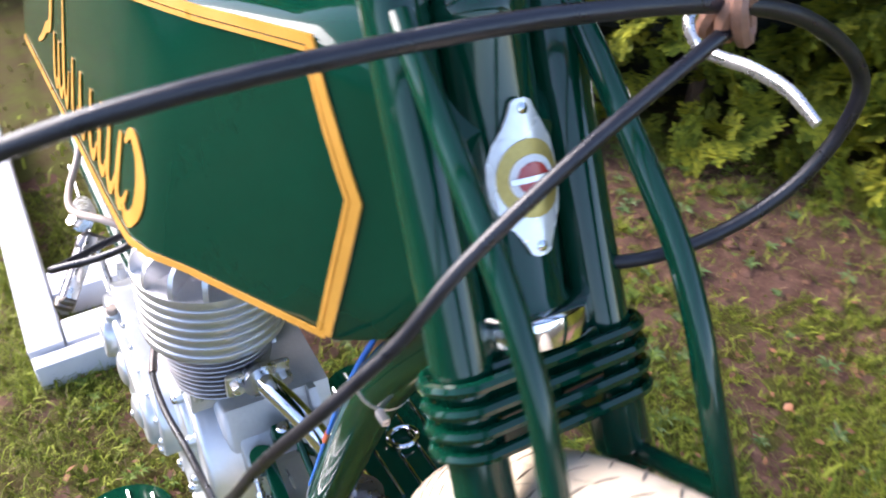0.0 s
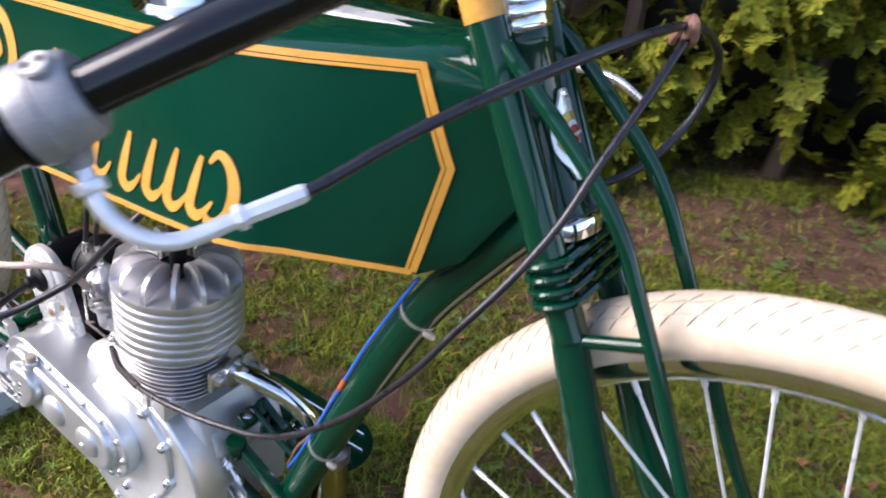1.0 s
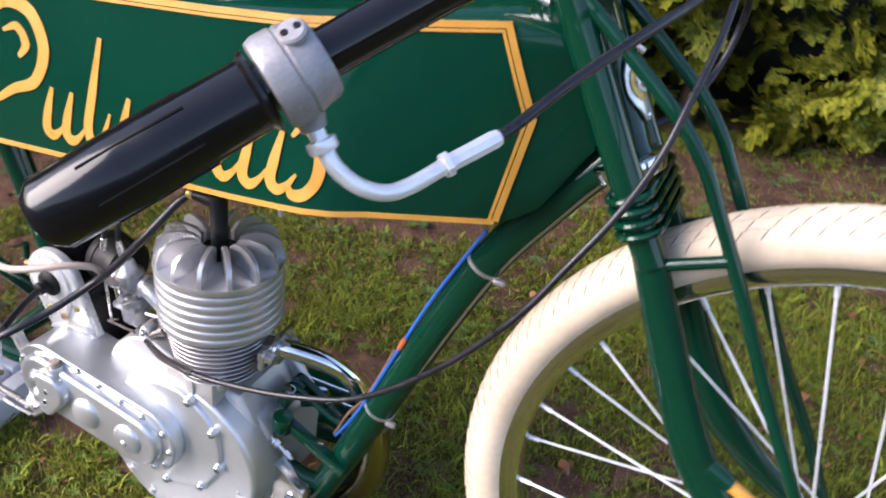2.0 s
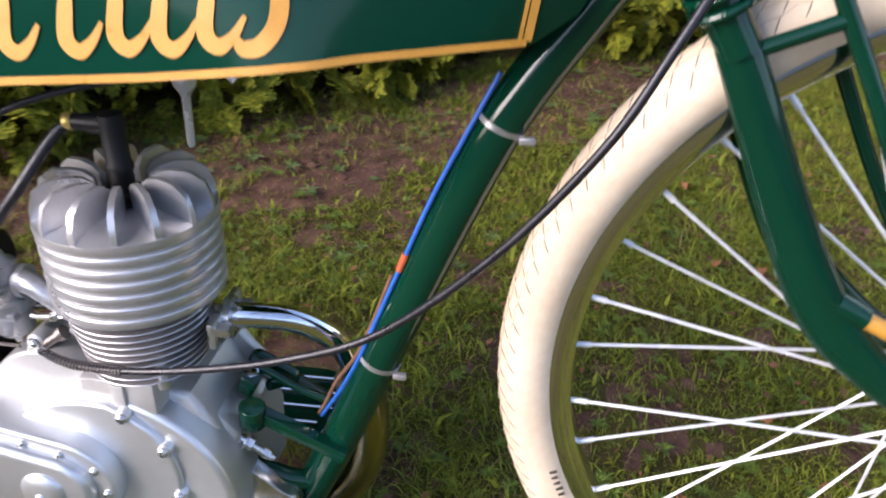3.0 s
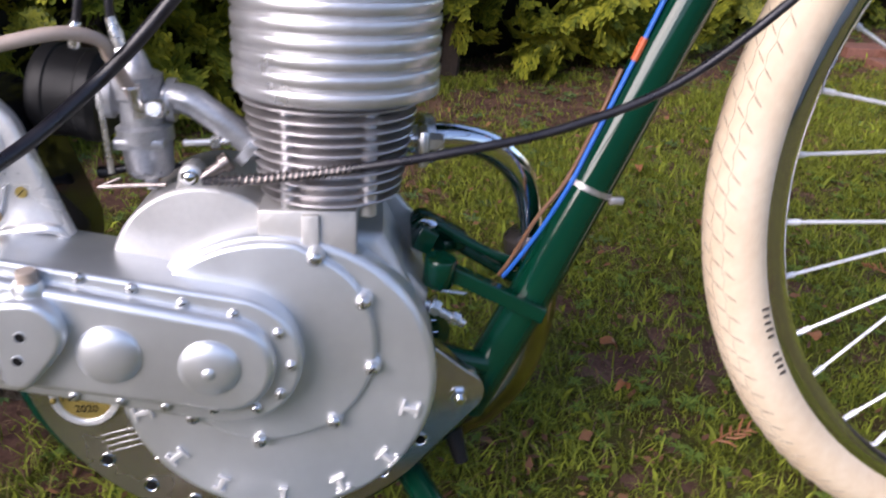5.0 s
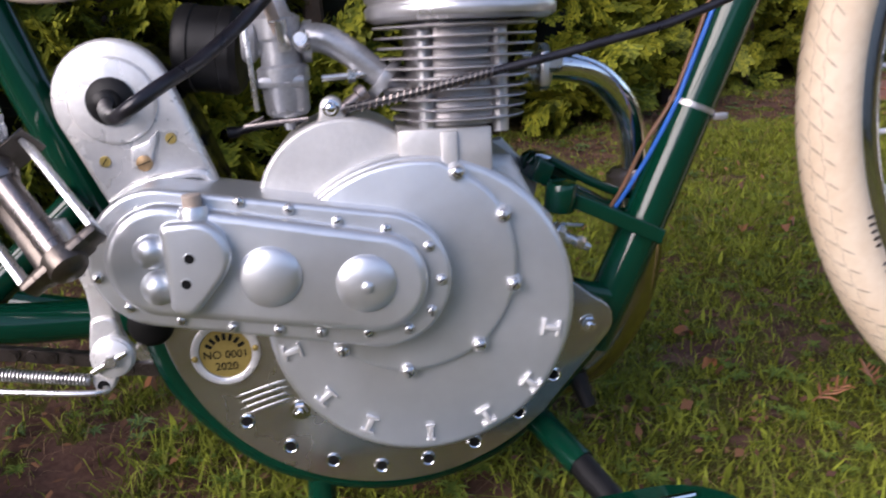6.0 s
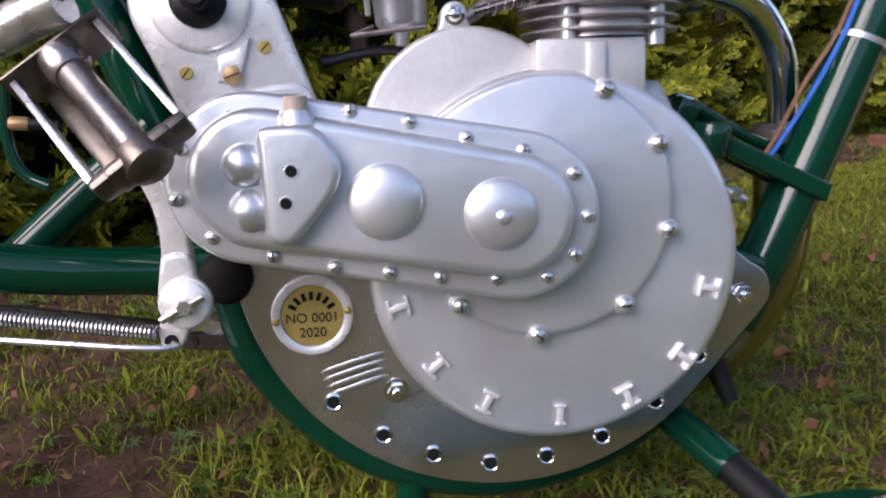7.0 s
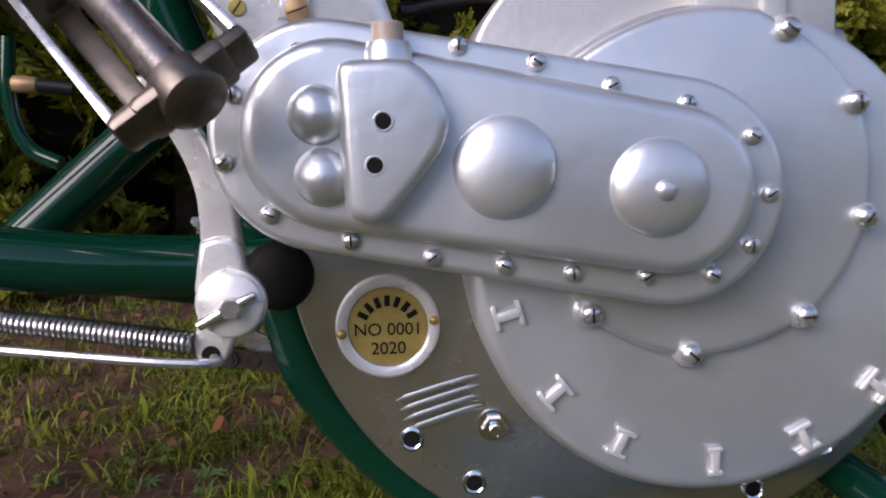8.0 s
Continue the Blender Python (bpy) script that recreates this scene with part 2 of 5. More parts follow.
# frame tubes
part("frame", join(
    tube(smooth([(0.350, 0, 0.715), (0.318, -0.007, 0.672), (0.264, -0.014, 0.585), (0.187, -0.015, 0.402), (0.150, -0.014, 0.312), (0.112, -0.012, 0.228)], 6), 0.0160, 20),
    tube(smooth([(0.120, -0.012, 0.245)] + [(-0.042 + 0.1625 * math.cos(radians(a)), -0.012, 0.298 + 0.1625 * math.sin(radians(a))) for a in (-30, -60, -90, -120, -150, -172)], 6), 0.0125, 16),
    tube([(-0.207, 0, 0.285), (-0.2646, 0, 0.437), (-0.325, 0, 0.62)], 0.0150, 16),
    tube([(0.330, 0, 0.775), (0.10, 0, 0.775), (-0.34, 0, 0.66)], 0.0140, 12),
), GREEN, bike, "glossy dark green frame tubing")
for s in (-1, 1):
    low = 0.022 * (s + 1) / 2
    part("chain_stay", tube(smooth([(-0.190, s * 0.030, 0.283 - low), (-0.235, s * 0.036, 0.284 - low), (-0.33, s * 0.055, 0.296 - low), (-0.55, s * 0.066, 0.345 - low), (-0.72, s * 0.068, 0.408)], 5), 0.0135 - 0.15 * low, 16), GREEN, bike)
    part("seat_stay", tube(smooth([(-0.325, s * 0.022, 0.62), (-0.45, s * 0.055, 0.55), (-0.72, s * 0.070, 0.408)], 5), 0.0080, 10), GREEN, bike)
part("stay_collar", lathe([(0.0132, 0), (0.0146, 0.0006), (0.0146, 0.0040), (0.0132, 0.0046)], (-0.2330, -0.0358, 0.2840), (1, 0.12, -0.02), 22), GREEN, bike)
part("strut", tube([(-0.314, -0.031, 0.292), (-0.236, -0.016, 0.3630)], 0.0115, 16), GREEN, bike)
part("stay_hook", tube(smooth([(-0.330, 0.02, 0.392), (-0.332, 0.02, 0.369), (-0.330, 0.02, 0.350), (-0.323, 0.02, 0.337), (-0.309, 0.018, 0.330)], 5), 0.0038, 10), GREEN, bike)
part("cable_stop", join(lathe([(0.0, 0), (0.0038, 0.0003), (0.0042, 0.002), (0.0042, 0.009), (0.0034, 0.012)], (-0.3270, 0.014, 0.3690), (1, 0.05, -0.08), 16)), BRONZE, bike, "small brass cable stop")
part("stop_sleeve", tube([(-0.3165, 0.0145, 0.3682), (-0.2990, 0.0155, 0.3660)], 0.0036, 12), RUBBER, bike)
part("bottom_bracket", lathe([(0.0, -0.051), (0.0105, -0.0508), (0.0140, -0.0485), (0.0155, -0.044), (0.0155, 0.045), (0.014, 0.050)], (-0.1965, 0, 0.2795), (0, 1, 0), 28), DARK, bike)
ht_axis = V((0.445, 0, -0.895)).normalized()
ht_top = V((0.305, 0, 0.828))
head = part("head_tube", join(lathe([(0.0215, 0.0), (0.0225, 0.004), (0.0215, 0.010), (0.0200, 0.014), (0.0200, 0.118), (0.0215, 0.122), (0.0225, 0.128), (0.0215, 0.132)], ht_top, ht_axis, 28)), GREEN, bike)
for h, r, deep in ((-0.022, 0.0225, 0.006), (-0.014, 0.0240, 0.006), (-0.006, 0.0220, 0.006), (0.1255, 0.0270, 0.010)):
    part("headset_cup", lathe([(0.017, -0.004), (r - 0.001, -0.003), (r + 0.0012, -0.001), (r + 0.0015, deep * 0.4), (r + 0.0004, deep), (r - 0.003, deep + 0.0015), (0.018, deep + 0.002)], ht_top + ht_axis * h, ht_axis, 36), CHROME, head, "polished chrome headset ring")

# head badge on the front of the head tube
fwd = V((0.895, 0, 0.445))


def on_badge(u, v, w):
    """A place on the curved badge: across, up, out."""
    a = u / 0.0215
    return ht_top + ht_axis * (0.0695 - v) + fwd * ((0.0213 + w) * math.cos(a)) + V((0, 1, 0)) * ((0.0213 + w) * math.sin(a))


def badge_shape(half, w0, w1):
    """half: width by height rows from top to bottom."""
    verts, faces = [], []
    for v, wd in half:
        verts += [on_badge(u * wd, v, w) for w in (w0, w1) for u in (-1, -0.6, -0.2, 0.2, 0.6, 1)]
    for i in range(len(half) - 1):
        for k in range(5):
            a, b = i * 12 + k, (i + 1) * 12 + k
            faces += [(a + 6, a + 7, b + 7, b + 6)]
        a, b = i * 12, (i + 1) * 12
        faces += [(a, a + 6, b + 6, b), (a + 5, b + 5, b + 11, a + 11)]
    return verts, faces


badge = part("head_badge", badge_shape([(0.0300, 0.0018), (0.0288, 0.0040), (0.025, 0.0056), (0.020, 0.0084), (0.0145, 0.0128), (0.0075, 0.0158), (0.0, 0.0166), (-0.0075, 0.0158), (-0.0145, 0.0128), (-0.020, 0.0084), (-0.025, 0.0056), (-0.0288, 0.0040), (-0.0300, 0.0018)], 0.0, 0.0020), ALLOY, bike, "oval cast alloy head badge with enamel centre")
oval = lambda ru, rv, w: badge_shape([(rv * math.sin(radians(a)), max(ru * math.cos(radians(a)), 0.0003)) for a in range(90, -91, -15)], w - 0.0012, w)
part("ring", oval(0.0132, 0.0150, 0.0028), BRASS, badge, "brass-coloured oval ring")
part("enamel", oval(0.0088, 0.0090, 0.0035), WHITE, badge, "white enamel roundel")
part("centre", oval(0.0060, 0.0062, 0.0041), RED, badge, "red enamel centre with a pale bar")
part("bar", badge_shape([(0.0011, 0.0086), (-0.0011, 0.0086)], 0.0033, 0.0048), ALLOY, badge)
for v in (0.0262, -0.0262):
    part("rivet", lathe([(0.0026, 0), (0.0022, 0.0016), (0.0, 0.0026)], on_badge(0, v, 0.001), fwd, 12), CHROME, badge)

# front fork
def blade_y(s_, z):
    return s_ * float(np.interp(z, [0.39, 0.55, 0.66, 0.72], [0.050, 0.042, 0.037, 0.034]))


fork = part("fork", join(*[
    tube(smooth([(0.298, s * 0.034, 0.843), (0.3515, s * 0.034, 0.7455), (0.3755, s * 0.0345, 0.703), (0.402, s * 0.036, 0.657)], 6), 0.0127, 18) for s in (-1, 1)],
    *[tube(smooth([(x, blade_y(s, z), z) for x, z in ((0.399, 0.662), (0.4415, 0.570), (0.471, 0.514), (0.496, 0.481), (0.545, 0.440), (0.602, 0.408))], 6),
           [0.0130, 0.0155, 0.0172, 0.0165, 0.0125, 0.008], 18, flat=0.72) for s in (-1, 1)]), GREEN, bike, "glossy green tubular fork blades")
for s in (-1, 1):
    part("fork_top", tube([(0.3000, s * 0.034, 0.8395), (0.276, s * 0.034, 0.883)], 0.0135, 18), GOLD, fork, "gold-painted upper fork sleeve")
    part("truss_rod", tube(smooth([(0.316, s * 0.036, 0.829), (0.331, s * 0.0375, 0.818), (0.376, s * 0.0375, 0.782), (0.400, s * 0.0375, 0.761), (0.419, s * 0.037, 0.738), (0.434, s * 0.037, 0.713), (0.470, s * 0.039, 0.650), (0.512, s * 0.043, 0.573), (0.562, s * 0.051, 0.489), (0.606, s * 0.056, 0.403)], 6), 0.0053, 16), GREEN, fork)
    part("brace", tube([(0.402, s * 0.037, 0.656), (0.454, s * 0.038, 0.679)], 0.0048, 12), GREEN, fork)
part("stay_lug", tube([(0.484, -0.046, 0.508), (0.504, -0.047, 0.499)], [0.0095, 0.0075], 14), GREEN, fork)
part("stay_end", tube([(0.503, -0.047, 0.4995), (0.572, -0.05, 0.468)], 0.0058, 14), GOLD, fork, "gold-painted stay end")
# four ribbed bands wound round both fork tubes
for k in range(4):
    c = V((0.3745, 0, 0.7045)) + V((0.48, 0, -0.877)) * (0.0092 * k)
    loop = []
    for a in range(0, 360, 12):
        w = radians(a + 0.01)
        px, py = 0.0160 * math.cos(w), 0.0160 * math.sin(w)
        loop.append(c + fwd * px + V((0, py + math.copysign(0.0345, py), 0)))
    part("band", tube(loop, 0.0029, 8, closed=True), GREEN, fork, "raised ring of the ribbed fork crown")
part("crown", box((-0.011, -0.036, -0.020), (0.011, 0.036, 0.020), 0.005, Matrix.Translation((0.380, 0, 0.691)) @ Matrix.Rotation(radians(-26), 4, "Y")), GREEN, fork)
part("steering_stem", lathe([(0.011, 0), (0.0125, 0.02), (0.0125, 0.07), (0.016, 0.072), (0.016, 0.088), (0.010, 0.092)], ht_top - ht_axis * 0.014, -ht_axis, 20), CHROME, fork, "polished quill stem")

# petrol tank: flat sides that taper in to the steering head
TOP = [(-0.40, 0.738), (-0.20, 0.759), (-0.058, 0.773), (0.096, 0.788), (0.174, 0.797), (0.270, 0.809)]
BOTTOM = [(-0.40, 0.600), (-0.20, 0.619), (-0.02, 0.636), (0.09, 0.646), (0.174, 0.656), (0.285, 0.6585)]
WIDE = 0.119


def tank_edges(x):
    return (float(np.interp(x, [p[0] for p in BOTTOM] + [0.31, 0.340], [p[1] for p in BOTTOM] + [0.672, 0.725])),
            float(np.interp(x, [p[0] for p in TOP] + [0.31, 0.340], [p[1] for p in TOP] + [0.802, 0.788])))


def tank_half(x, z):
    """Half the width: full low down, drawn in towards the top and the steering head."""
    zb, zt = tank_edges(x)
    k = min(max((z - zb) / (zt - zb), 0.0), 1.0)
    low = float(np.interp(x, [-0.40, -0.30, 0.140, 0.160, 0.178, 0.200, 0.287, 0.300, 0.340], [0.085, WIDE, WIDE, WIDE - 0.001, WIDE - 0.007, WIDE - 0.020, 0.052, 0.043, 0.022]))
    high = float(np.interp(x, [-0.40, -0.30, 0.060, 0.130, 0.200, 0.280, 0.300, 0.340], [0.070, 0.097, 0.098, 0.093, 0.075, 0.049, 0.040, 0.020]))
    return low + (high - low) * k


def tank_y(x, z=0.0):
    return -tank_half(x, z) - 0.0004


stations = []
for x in (-0.40, -0.37, -0.30, -0.28, -0.20, -0.10, 0.0, 0.06, 0.10, 0.13, 0.14, 0.15, 0.16, 0.17, 0.178, 0.188, 0.200, 0.22, 0.25, 0.27, 0.287, 0.300, 0.311, 0.322, 0.340):
    zb, zt = tank_edges(x)
    w0, w1 = tank_half(x, zb), tank_half(x, zt)
    crown_h = float(np.interp(x, [-0.4, 0.0, 0.28, 0.335], [0.010, 0.010, 0.010, 0.004]))
    half = [(0.0, zb - 0.003), (w0 * 0.80, zb - 0.0025), (w0 * 0.97, zb - 0.001), (tank_half(x, zb + 0.002), zb + 0.002)]
    half += [(tank_half(x, zb + (zt - zb) * q), zb + (zt - zb) * q) for q in (0.2, 0.38, 0.5, 0.6, 0.7, 0.8, 0.9)]
    half += [(tank_half(x, zt - 0.002), zt - 0.002), (w1 * 0.97, zt), (w1 * 0.86, zt + crown_h * 0.35), (w1 * 0.55, zt + crown_h * 0.8), (0.0, zt + crown_h)]
    ring = [(-y, z) for y, z in half] + [(y, z) for y, z in half[-2:0:-1]]
    stations.append([V((x, y, z)) for y, z in ring])
m = len(stations[0])
tank_geo = ([v for st in stations for v in st], [(i * m + j, i * m + (j + 1) % m, (i + 1) * m + (j + 1) % m, (i + 1) * m + j) for i in range(len(stations) - 1) for j in range(m)] + [tuple(range(m)), tuple((len(stations) - 1) * m + j for j in range(m))])
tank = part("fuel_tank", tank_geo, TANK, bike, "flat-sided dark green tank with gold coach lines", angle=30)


def stroke(name, points, widths, mat=GOLD, lift=0.0005, parent=None, label=""):
    p = curve2(points) if len(points) > 2 else [tuple(V(points[0]).lerp(V(points[1]), k / 12)) for k in range(13)]
    return part(name, ribbon(p, widths, tank_y, lift), mat, parent or tank, label)


# coach lines: a broad and a thin line round the side
OUT = [(-0.39, 0.7355), (-0.20, 0.7555), (-0.058, 0.7695), (0.06, 0.7810), (0.13, 0.7880), (0.20, 0.7965), (0.2715, 0.8058), (0.2965, 0.742), (0.2840, 0.6615), (0.200, 0.6600), (0.165, 0.6580), (0.09, 0.6490), (-0.02, 0.6390), (-0.20, 0.6220), (-0.39, 0.6030)]
def dense_line(points, inset):
    """The line round the tank's side, set in by so much, with many points."""
    p = [V(q) for q in points]
    out = []
    for i, q in enumerate(p):
        w0 = (q - p[i - 1]).normalized() if i else (p[1] - q).normalized()
        w1 = (p[i + 1] - q).normalized() if i < len(p) - 1 else w0
        nrm = (V((w0.y, -w0.x)) + V((w1.y, -w1.x))).normalized()
        out.append(q + nrm * inset / max(0.5, nrm.dot(V((w0.y, -w0.x)))))
    return [tuple(a.lerp(b, k / 10)) for a, b in zip(out, out[1:]) for k in range(10)] + [tuple(out[-1])]


part("coach_line", ribbon(dense_line(OUT[:9], -0.0006), [0.0046], tank_y, 0.0009), GOLD, tank, "broad gold coach line")
part("fine_line", ribbon(dense_line(OUT[:9], 0.0036), [0.0022], tank_y, 0.0008), GOLD, tank, "thin gold coach line")
part("edge_line", ribbon(dense_line([(x, z - 0.0008) for x, z in OUT[8:]], 0.0), [0.0040], tank_y, 0.0009), GOLD, tank, "thin gold line along the lower edge")
# flowing painted ornament along the side
ORN = [
    ([(-0.166, 0.690), (-0.178, 0.706), (-0.168, 0.728), (-0.144, 0.746), (-0.116, 0.742), (-0.102, 0.716), (-0.112, 0.688), (-0.136, 0.676), (-0.158, 0.662), (-0.186, 0.648)], [0.003, 0.007, 0.008, 0.010, 0.012, 0.012, 0.010, 0.008, 0.006, 0.003]),
    ([(-0.148, 0.722), (-0.132, 0.728), (-0.122, 0.716), (-0.130, 0.704)], [0.003, 0.007, 0.009, 0.004]),
]
# a rising garland: broad strokes joined below by round bowls and above by fine upstrokes
for x, z, up in ((-0.096, 0.667, 0.020), (-0.074, 0.668, 0.020), (-0.048, 0.694, 0.044), (-0.014, 0.676, 0.022), (0.016, 0.678, 0.022), (0.052, 0.681, 0.022), (0.080, 0.684, 0.022), (0.104, 0.685, 0.022), (0.129, 0.688, 0.022)):
    lean_x = 0.14 * up
    ORN.append(([(x + lean_x, z + up), (x + 0.2 * lean_x - 0.002, z), (x - 0.6 * lean_x - 0.001, z - 0.72 * up), (x + 0.004, z - up * 0.98), (x + 0.012, z - 0.72 * up), (x + 0.018, z - 0.30 * up)], [0.004, 0.0085, 0.0095, 0.0085, 0.005, 0.0025]))
ORN.append(([(0.140, 0.708), (0.147, 0.716), (0.157, 0.711), (0.164, 0.696), (0.163, 0.679), (0.155, 0.668), (0.146, 0.666), (0.142, 0.671)], [0.003, 0.006, 0.008, 0.009, 0.009, 0.009, 0.008, 0.004]))
for pts, wd in ORN:
    stroke("ornament", pts, wd, parent=tank, lift=0.0007)
# strip and filler cap on top of the tank
strip = [V((x, y, z)) for x, z, w in ((0.118, 0.8000, 0.014), (0.284, 0.8170, 0.009)) for y, z in ((-w, z - 0.003), (-w, z + 0.002), (w, z + 0.002), (w, z - 0.003))]
part("top_strip", (strip, [(0, 1, 2, 3), (7, 6, 5, 4), (0, 4, 5, 1), (1, 5, 6, 2), (2, 6, 7, 3), (3, 7, 4, 0)]), ALLOY, tank, "polished metal strip along the tank top")
cap = part("filler_cap", lathe([(0.049, 0), (0.052, 0.002), (0.052, 0.004), (0.046, 0.007), (0.043, 0.009), (0.041, 0.016), (0.036, 0.019), (0.0, 0.020)], (0.047, -0.036, 0.7875), (-0.1, -0.12, 1), 40), CHROME, tank, "round polished filler cap")
part("cap_emblem", lathe([(0.026, 0), (0.024, 0.001), (0.0, 0.0013)], (0.045, -0.0384, 0.8070), (-0.1, -0.12, 1), 24), RED, cap)
petcock = part("petcock", lathe([(0.009, 0), (0.009, 0.010), (0.0052, 0.014), (0.0050, 0.026), (0.0080, 0.029), (0.0098, 0.036), (0.0100, 0.044), (0.0082, 0.052), (0.0048, 0.057), (0.0034, 0.060), (0.0030, 0.098), (0.0022, 0.100)], (0.0345, 0.036, 0.642), (-0.03, 0, -1), 22), ALLOY, tank, "small alloy fuel tap below the tank")
part("tap_lever", tube(smooth([(0.036, 0.030, 0.606), (0.050, 0.029, 0.613), (0.063, 0.029, 0.610), (0.075, 0.029, 0.598)], 4), [0.004, 0.0042, 0.0046, 0.0030], 10, flat=0.6), ALLOY, petcock)


# wheels
def wheel(name, cx, label, seed):
    """A spoked wheel: tyre, rim, hub, spokes with nipples, tread cuts."""
    w = part(name, join(lathe([(0.020, -0.035), (0.022, -0.033), (0.012, -0.028), (0.011, 0.028), (0.022, 0.033), (0.020, 0.035)], (cx, 0, 0.408), (0, 1, 0), 24), tube([(cx, -0.062, 0.408), (cx, 0.062, 0.408)], 0.005, 10)), CHROME, bike, label)
    prof = [(0.3082 + 0.0228 * math.cos(radians(a)), 0.0228 * math.sin(radians(a))) for a in range(-150, 151, 15)]
    verts, faces = [], []
    n = 120
    for r, y in prof:
        verts += [V((cx + r * math.cos(2 * math.pi * j / n), y, 0.408 + r * math.sin(2 * math.pi * j / n))) for j in range(n)]
    faces = [(i * n + j, i * n + (j + 1) % n, (i + 1) * n + (j + 1) % n, (i + 1) * n + j) for i in range(len(prof) - 1) for j in range(n)]
    tyre = part("tyre", (verts, faces), CREAM, w, "cream balloon tyre with fine diamond tread cuts")
    rp = [(0.2930, -0.0165), (0.2945, -0.0150), (0.2935, -0.0140), (0.2890, -0.0150), (0.2820, -0.0145), (0.2750, -0.0100), (0.2730, 0.0000), (0.2750, 0.0100), (0.2820, 0.0145), (0.2890, 0.0150), (0.2935, 0.0140), (0.2945, 0.0150), (0.2930, 0.0165)]
    verts = [V((cx + r * math.cos(2 * math.pi * j / n), y, 0.408 + r * math.sin(2 * math.pi * j / n))) for r, y in rp for j in range(n)]
    part("rim", (verts, [(i * n + j, i * n + (j + 1) % n, (i + 1) * n + (j + 1) % n, (i + 1) * n + j) for i in range(len(rp) - 1) for j in range(n)]), CHROME, w, "polished alloy rim")
    for k in range(36):
        a = 2 * math.pi * (k + 0.5 * seed) / 36
        s = 1 if k % 2 else -1
        lead = radians(62) * (1 if (k // 2) % 2 else -1)
        hub = V((cx + 0.021 * math.cos(a + lead), s * 0.032, 0.408 + 0.021 * math.sin(a + lead)))
        rim = V((cx + 0.276 * math.cos(a), s * 0.003, 0.408 + 0.276 * math.sin(a)))
        part("spoke", join(tube([hub, rim], 0.00140, 7), tube([rim.lerp(hub, 0.05), rim], 0.0023, 7)), WHITED, w)
    # tread: staggered rows of short slanted cuts, joined by faint lines round the tyre
    geos = []

    def on_tyre(a_, b_, out=0.0):
        r_ = 0.3082 + (0.0228 + out) * math.cos(b_)
        return V((cx + r_ * math.cos(a_), (0.0228 + out) * math.sin(b_), 0.408 + r_ * math.sin(a_)))

    for row, b0 in enumerate((-58, -36, -13, 13, 36, 58)):
        for k in range(112):
            a = 2 * math.pi * (k + 0.5 * (row % 2)) / 112
            geos.append(tube([on_tyre(a + q * 0.0115, radians(b0 + (-10 if b0 < 0 else 10) * q), 0.0001) for q in (-1, -0.5, 0, 0.5, 1)], [0.0001, 0.0005, 0.0006, 0.0005, 0.0001], 4))
    for b0 in (-47, -24, 24, 47):
        geos.append(tube([on_tyre(2 * math.pi * j / 240, radians(b0 + 2.2 * (-1) ** j), 0.0001) for j in range(240)], 0.00018, 4, closed=True))
    part("tread", join(*geos), SIPE, tyre)["kind"] = "stuff"
    return tyre


front_tyre = wheel("front_wheel", 0.607, "spoked front wheel with a cream tyre", 1.48)
wheel("rear_wheel", -0.720, "spoked rear wheel with a cream tyre", 0.0)
# moulded marks on the tyre wall, not legible
for k in range(9):
    a = radians(199.0 + 1.15 * k + (2 if k > 4 else 0))
    b = radians(-118)
    r = 0.3082 + 0.0231 * math.cos(b)
    c = V((0.607 + r * math.cos(a), 0.0231 * math.sin(b), 0.408 + r * math.sin(a)))
    tan = V((-math.sin(a), 0, math.cos(a))) * 0.0014
    up = V((math.cos(a), 0, math.sin(a))) * (0.0026 if k % 3 else 0.0034)
    part("tyre_mark", ([c + sx * tan + sy * up + V((0, dy, 0)) for dy in (0.0008, -0.0006) for sx, sy in ((-0.7, -1), (0.7, -1), (0.7, 1), (-0.7, 1))], [(0, 1, 2, 3), (7, 6, 5, 4), (0, 4, 5, 1), (1, 5, 6, 2), (2, 6, 7, 3), (3, 7, 4, 0)]), DULL, front_tyre)

# ---- engine ----
CX, CY = 0.0196, -0.0446
engine = part("crankcase", join(
    relief([(-0.075, 0.215), (0.04, 0.20), (0.078, 0.240), (0.080, 0.30), (0.066, 0.345), (0.048, 0.380), (-0.030, 0.388), (-0.085, 0.36), (-0.10, 0.30)], 0.045, -0.060, 0.008),
    box((-0.026, CY - 0.034, 0.360), (0.032, CY + 0.040, 0.402), 0.002),
    box((0.000, CY - 0.037, 0.360), (0.010, CY - 0.030, 0.400), 0.001),
    relief([(0.030, 0.325), (0.030, 0.376), (0.042, 0.372), (0.056, 0.360), (0.078, 0.334), (0.076, 0.322)], 0.032, -0.048, 0.003),
), RAW, bike, "raw grey cast alloy crankcase")
part("rear_web", relief([(0.044, 0.380), (0.056, 0.382), (0.084, 0.350), (0.080, 0.334), (0.060, 0.344), (0.048, 0.362)], 0.030, 0.022, 0.002), RAW, engine, "pale cast web beside the cylinder base")
part("barrel", join(lathe([(0.0335, 0.0)] + [q for k in range(10) for z, r in [(0.003 + 0.0062 * k, 0.0425 + 0.0011 * k)] for q in ((0.0335, z), (r, z + 0.0003), (r + 0.0004, z + 0.0009), (r, z + 0.0015), (0.0335, z + 0.0018))] + [(0.0335, 0.066)], (CX - 0.004, CY, 0.403), (0, 0, 1), 40)), IRON, engine, "finned grey iron cylinder barrel")
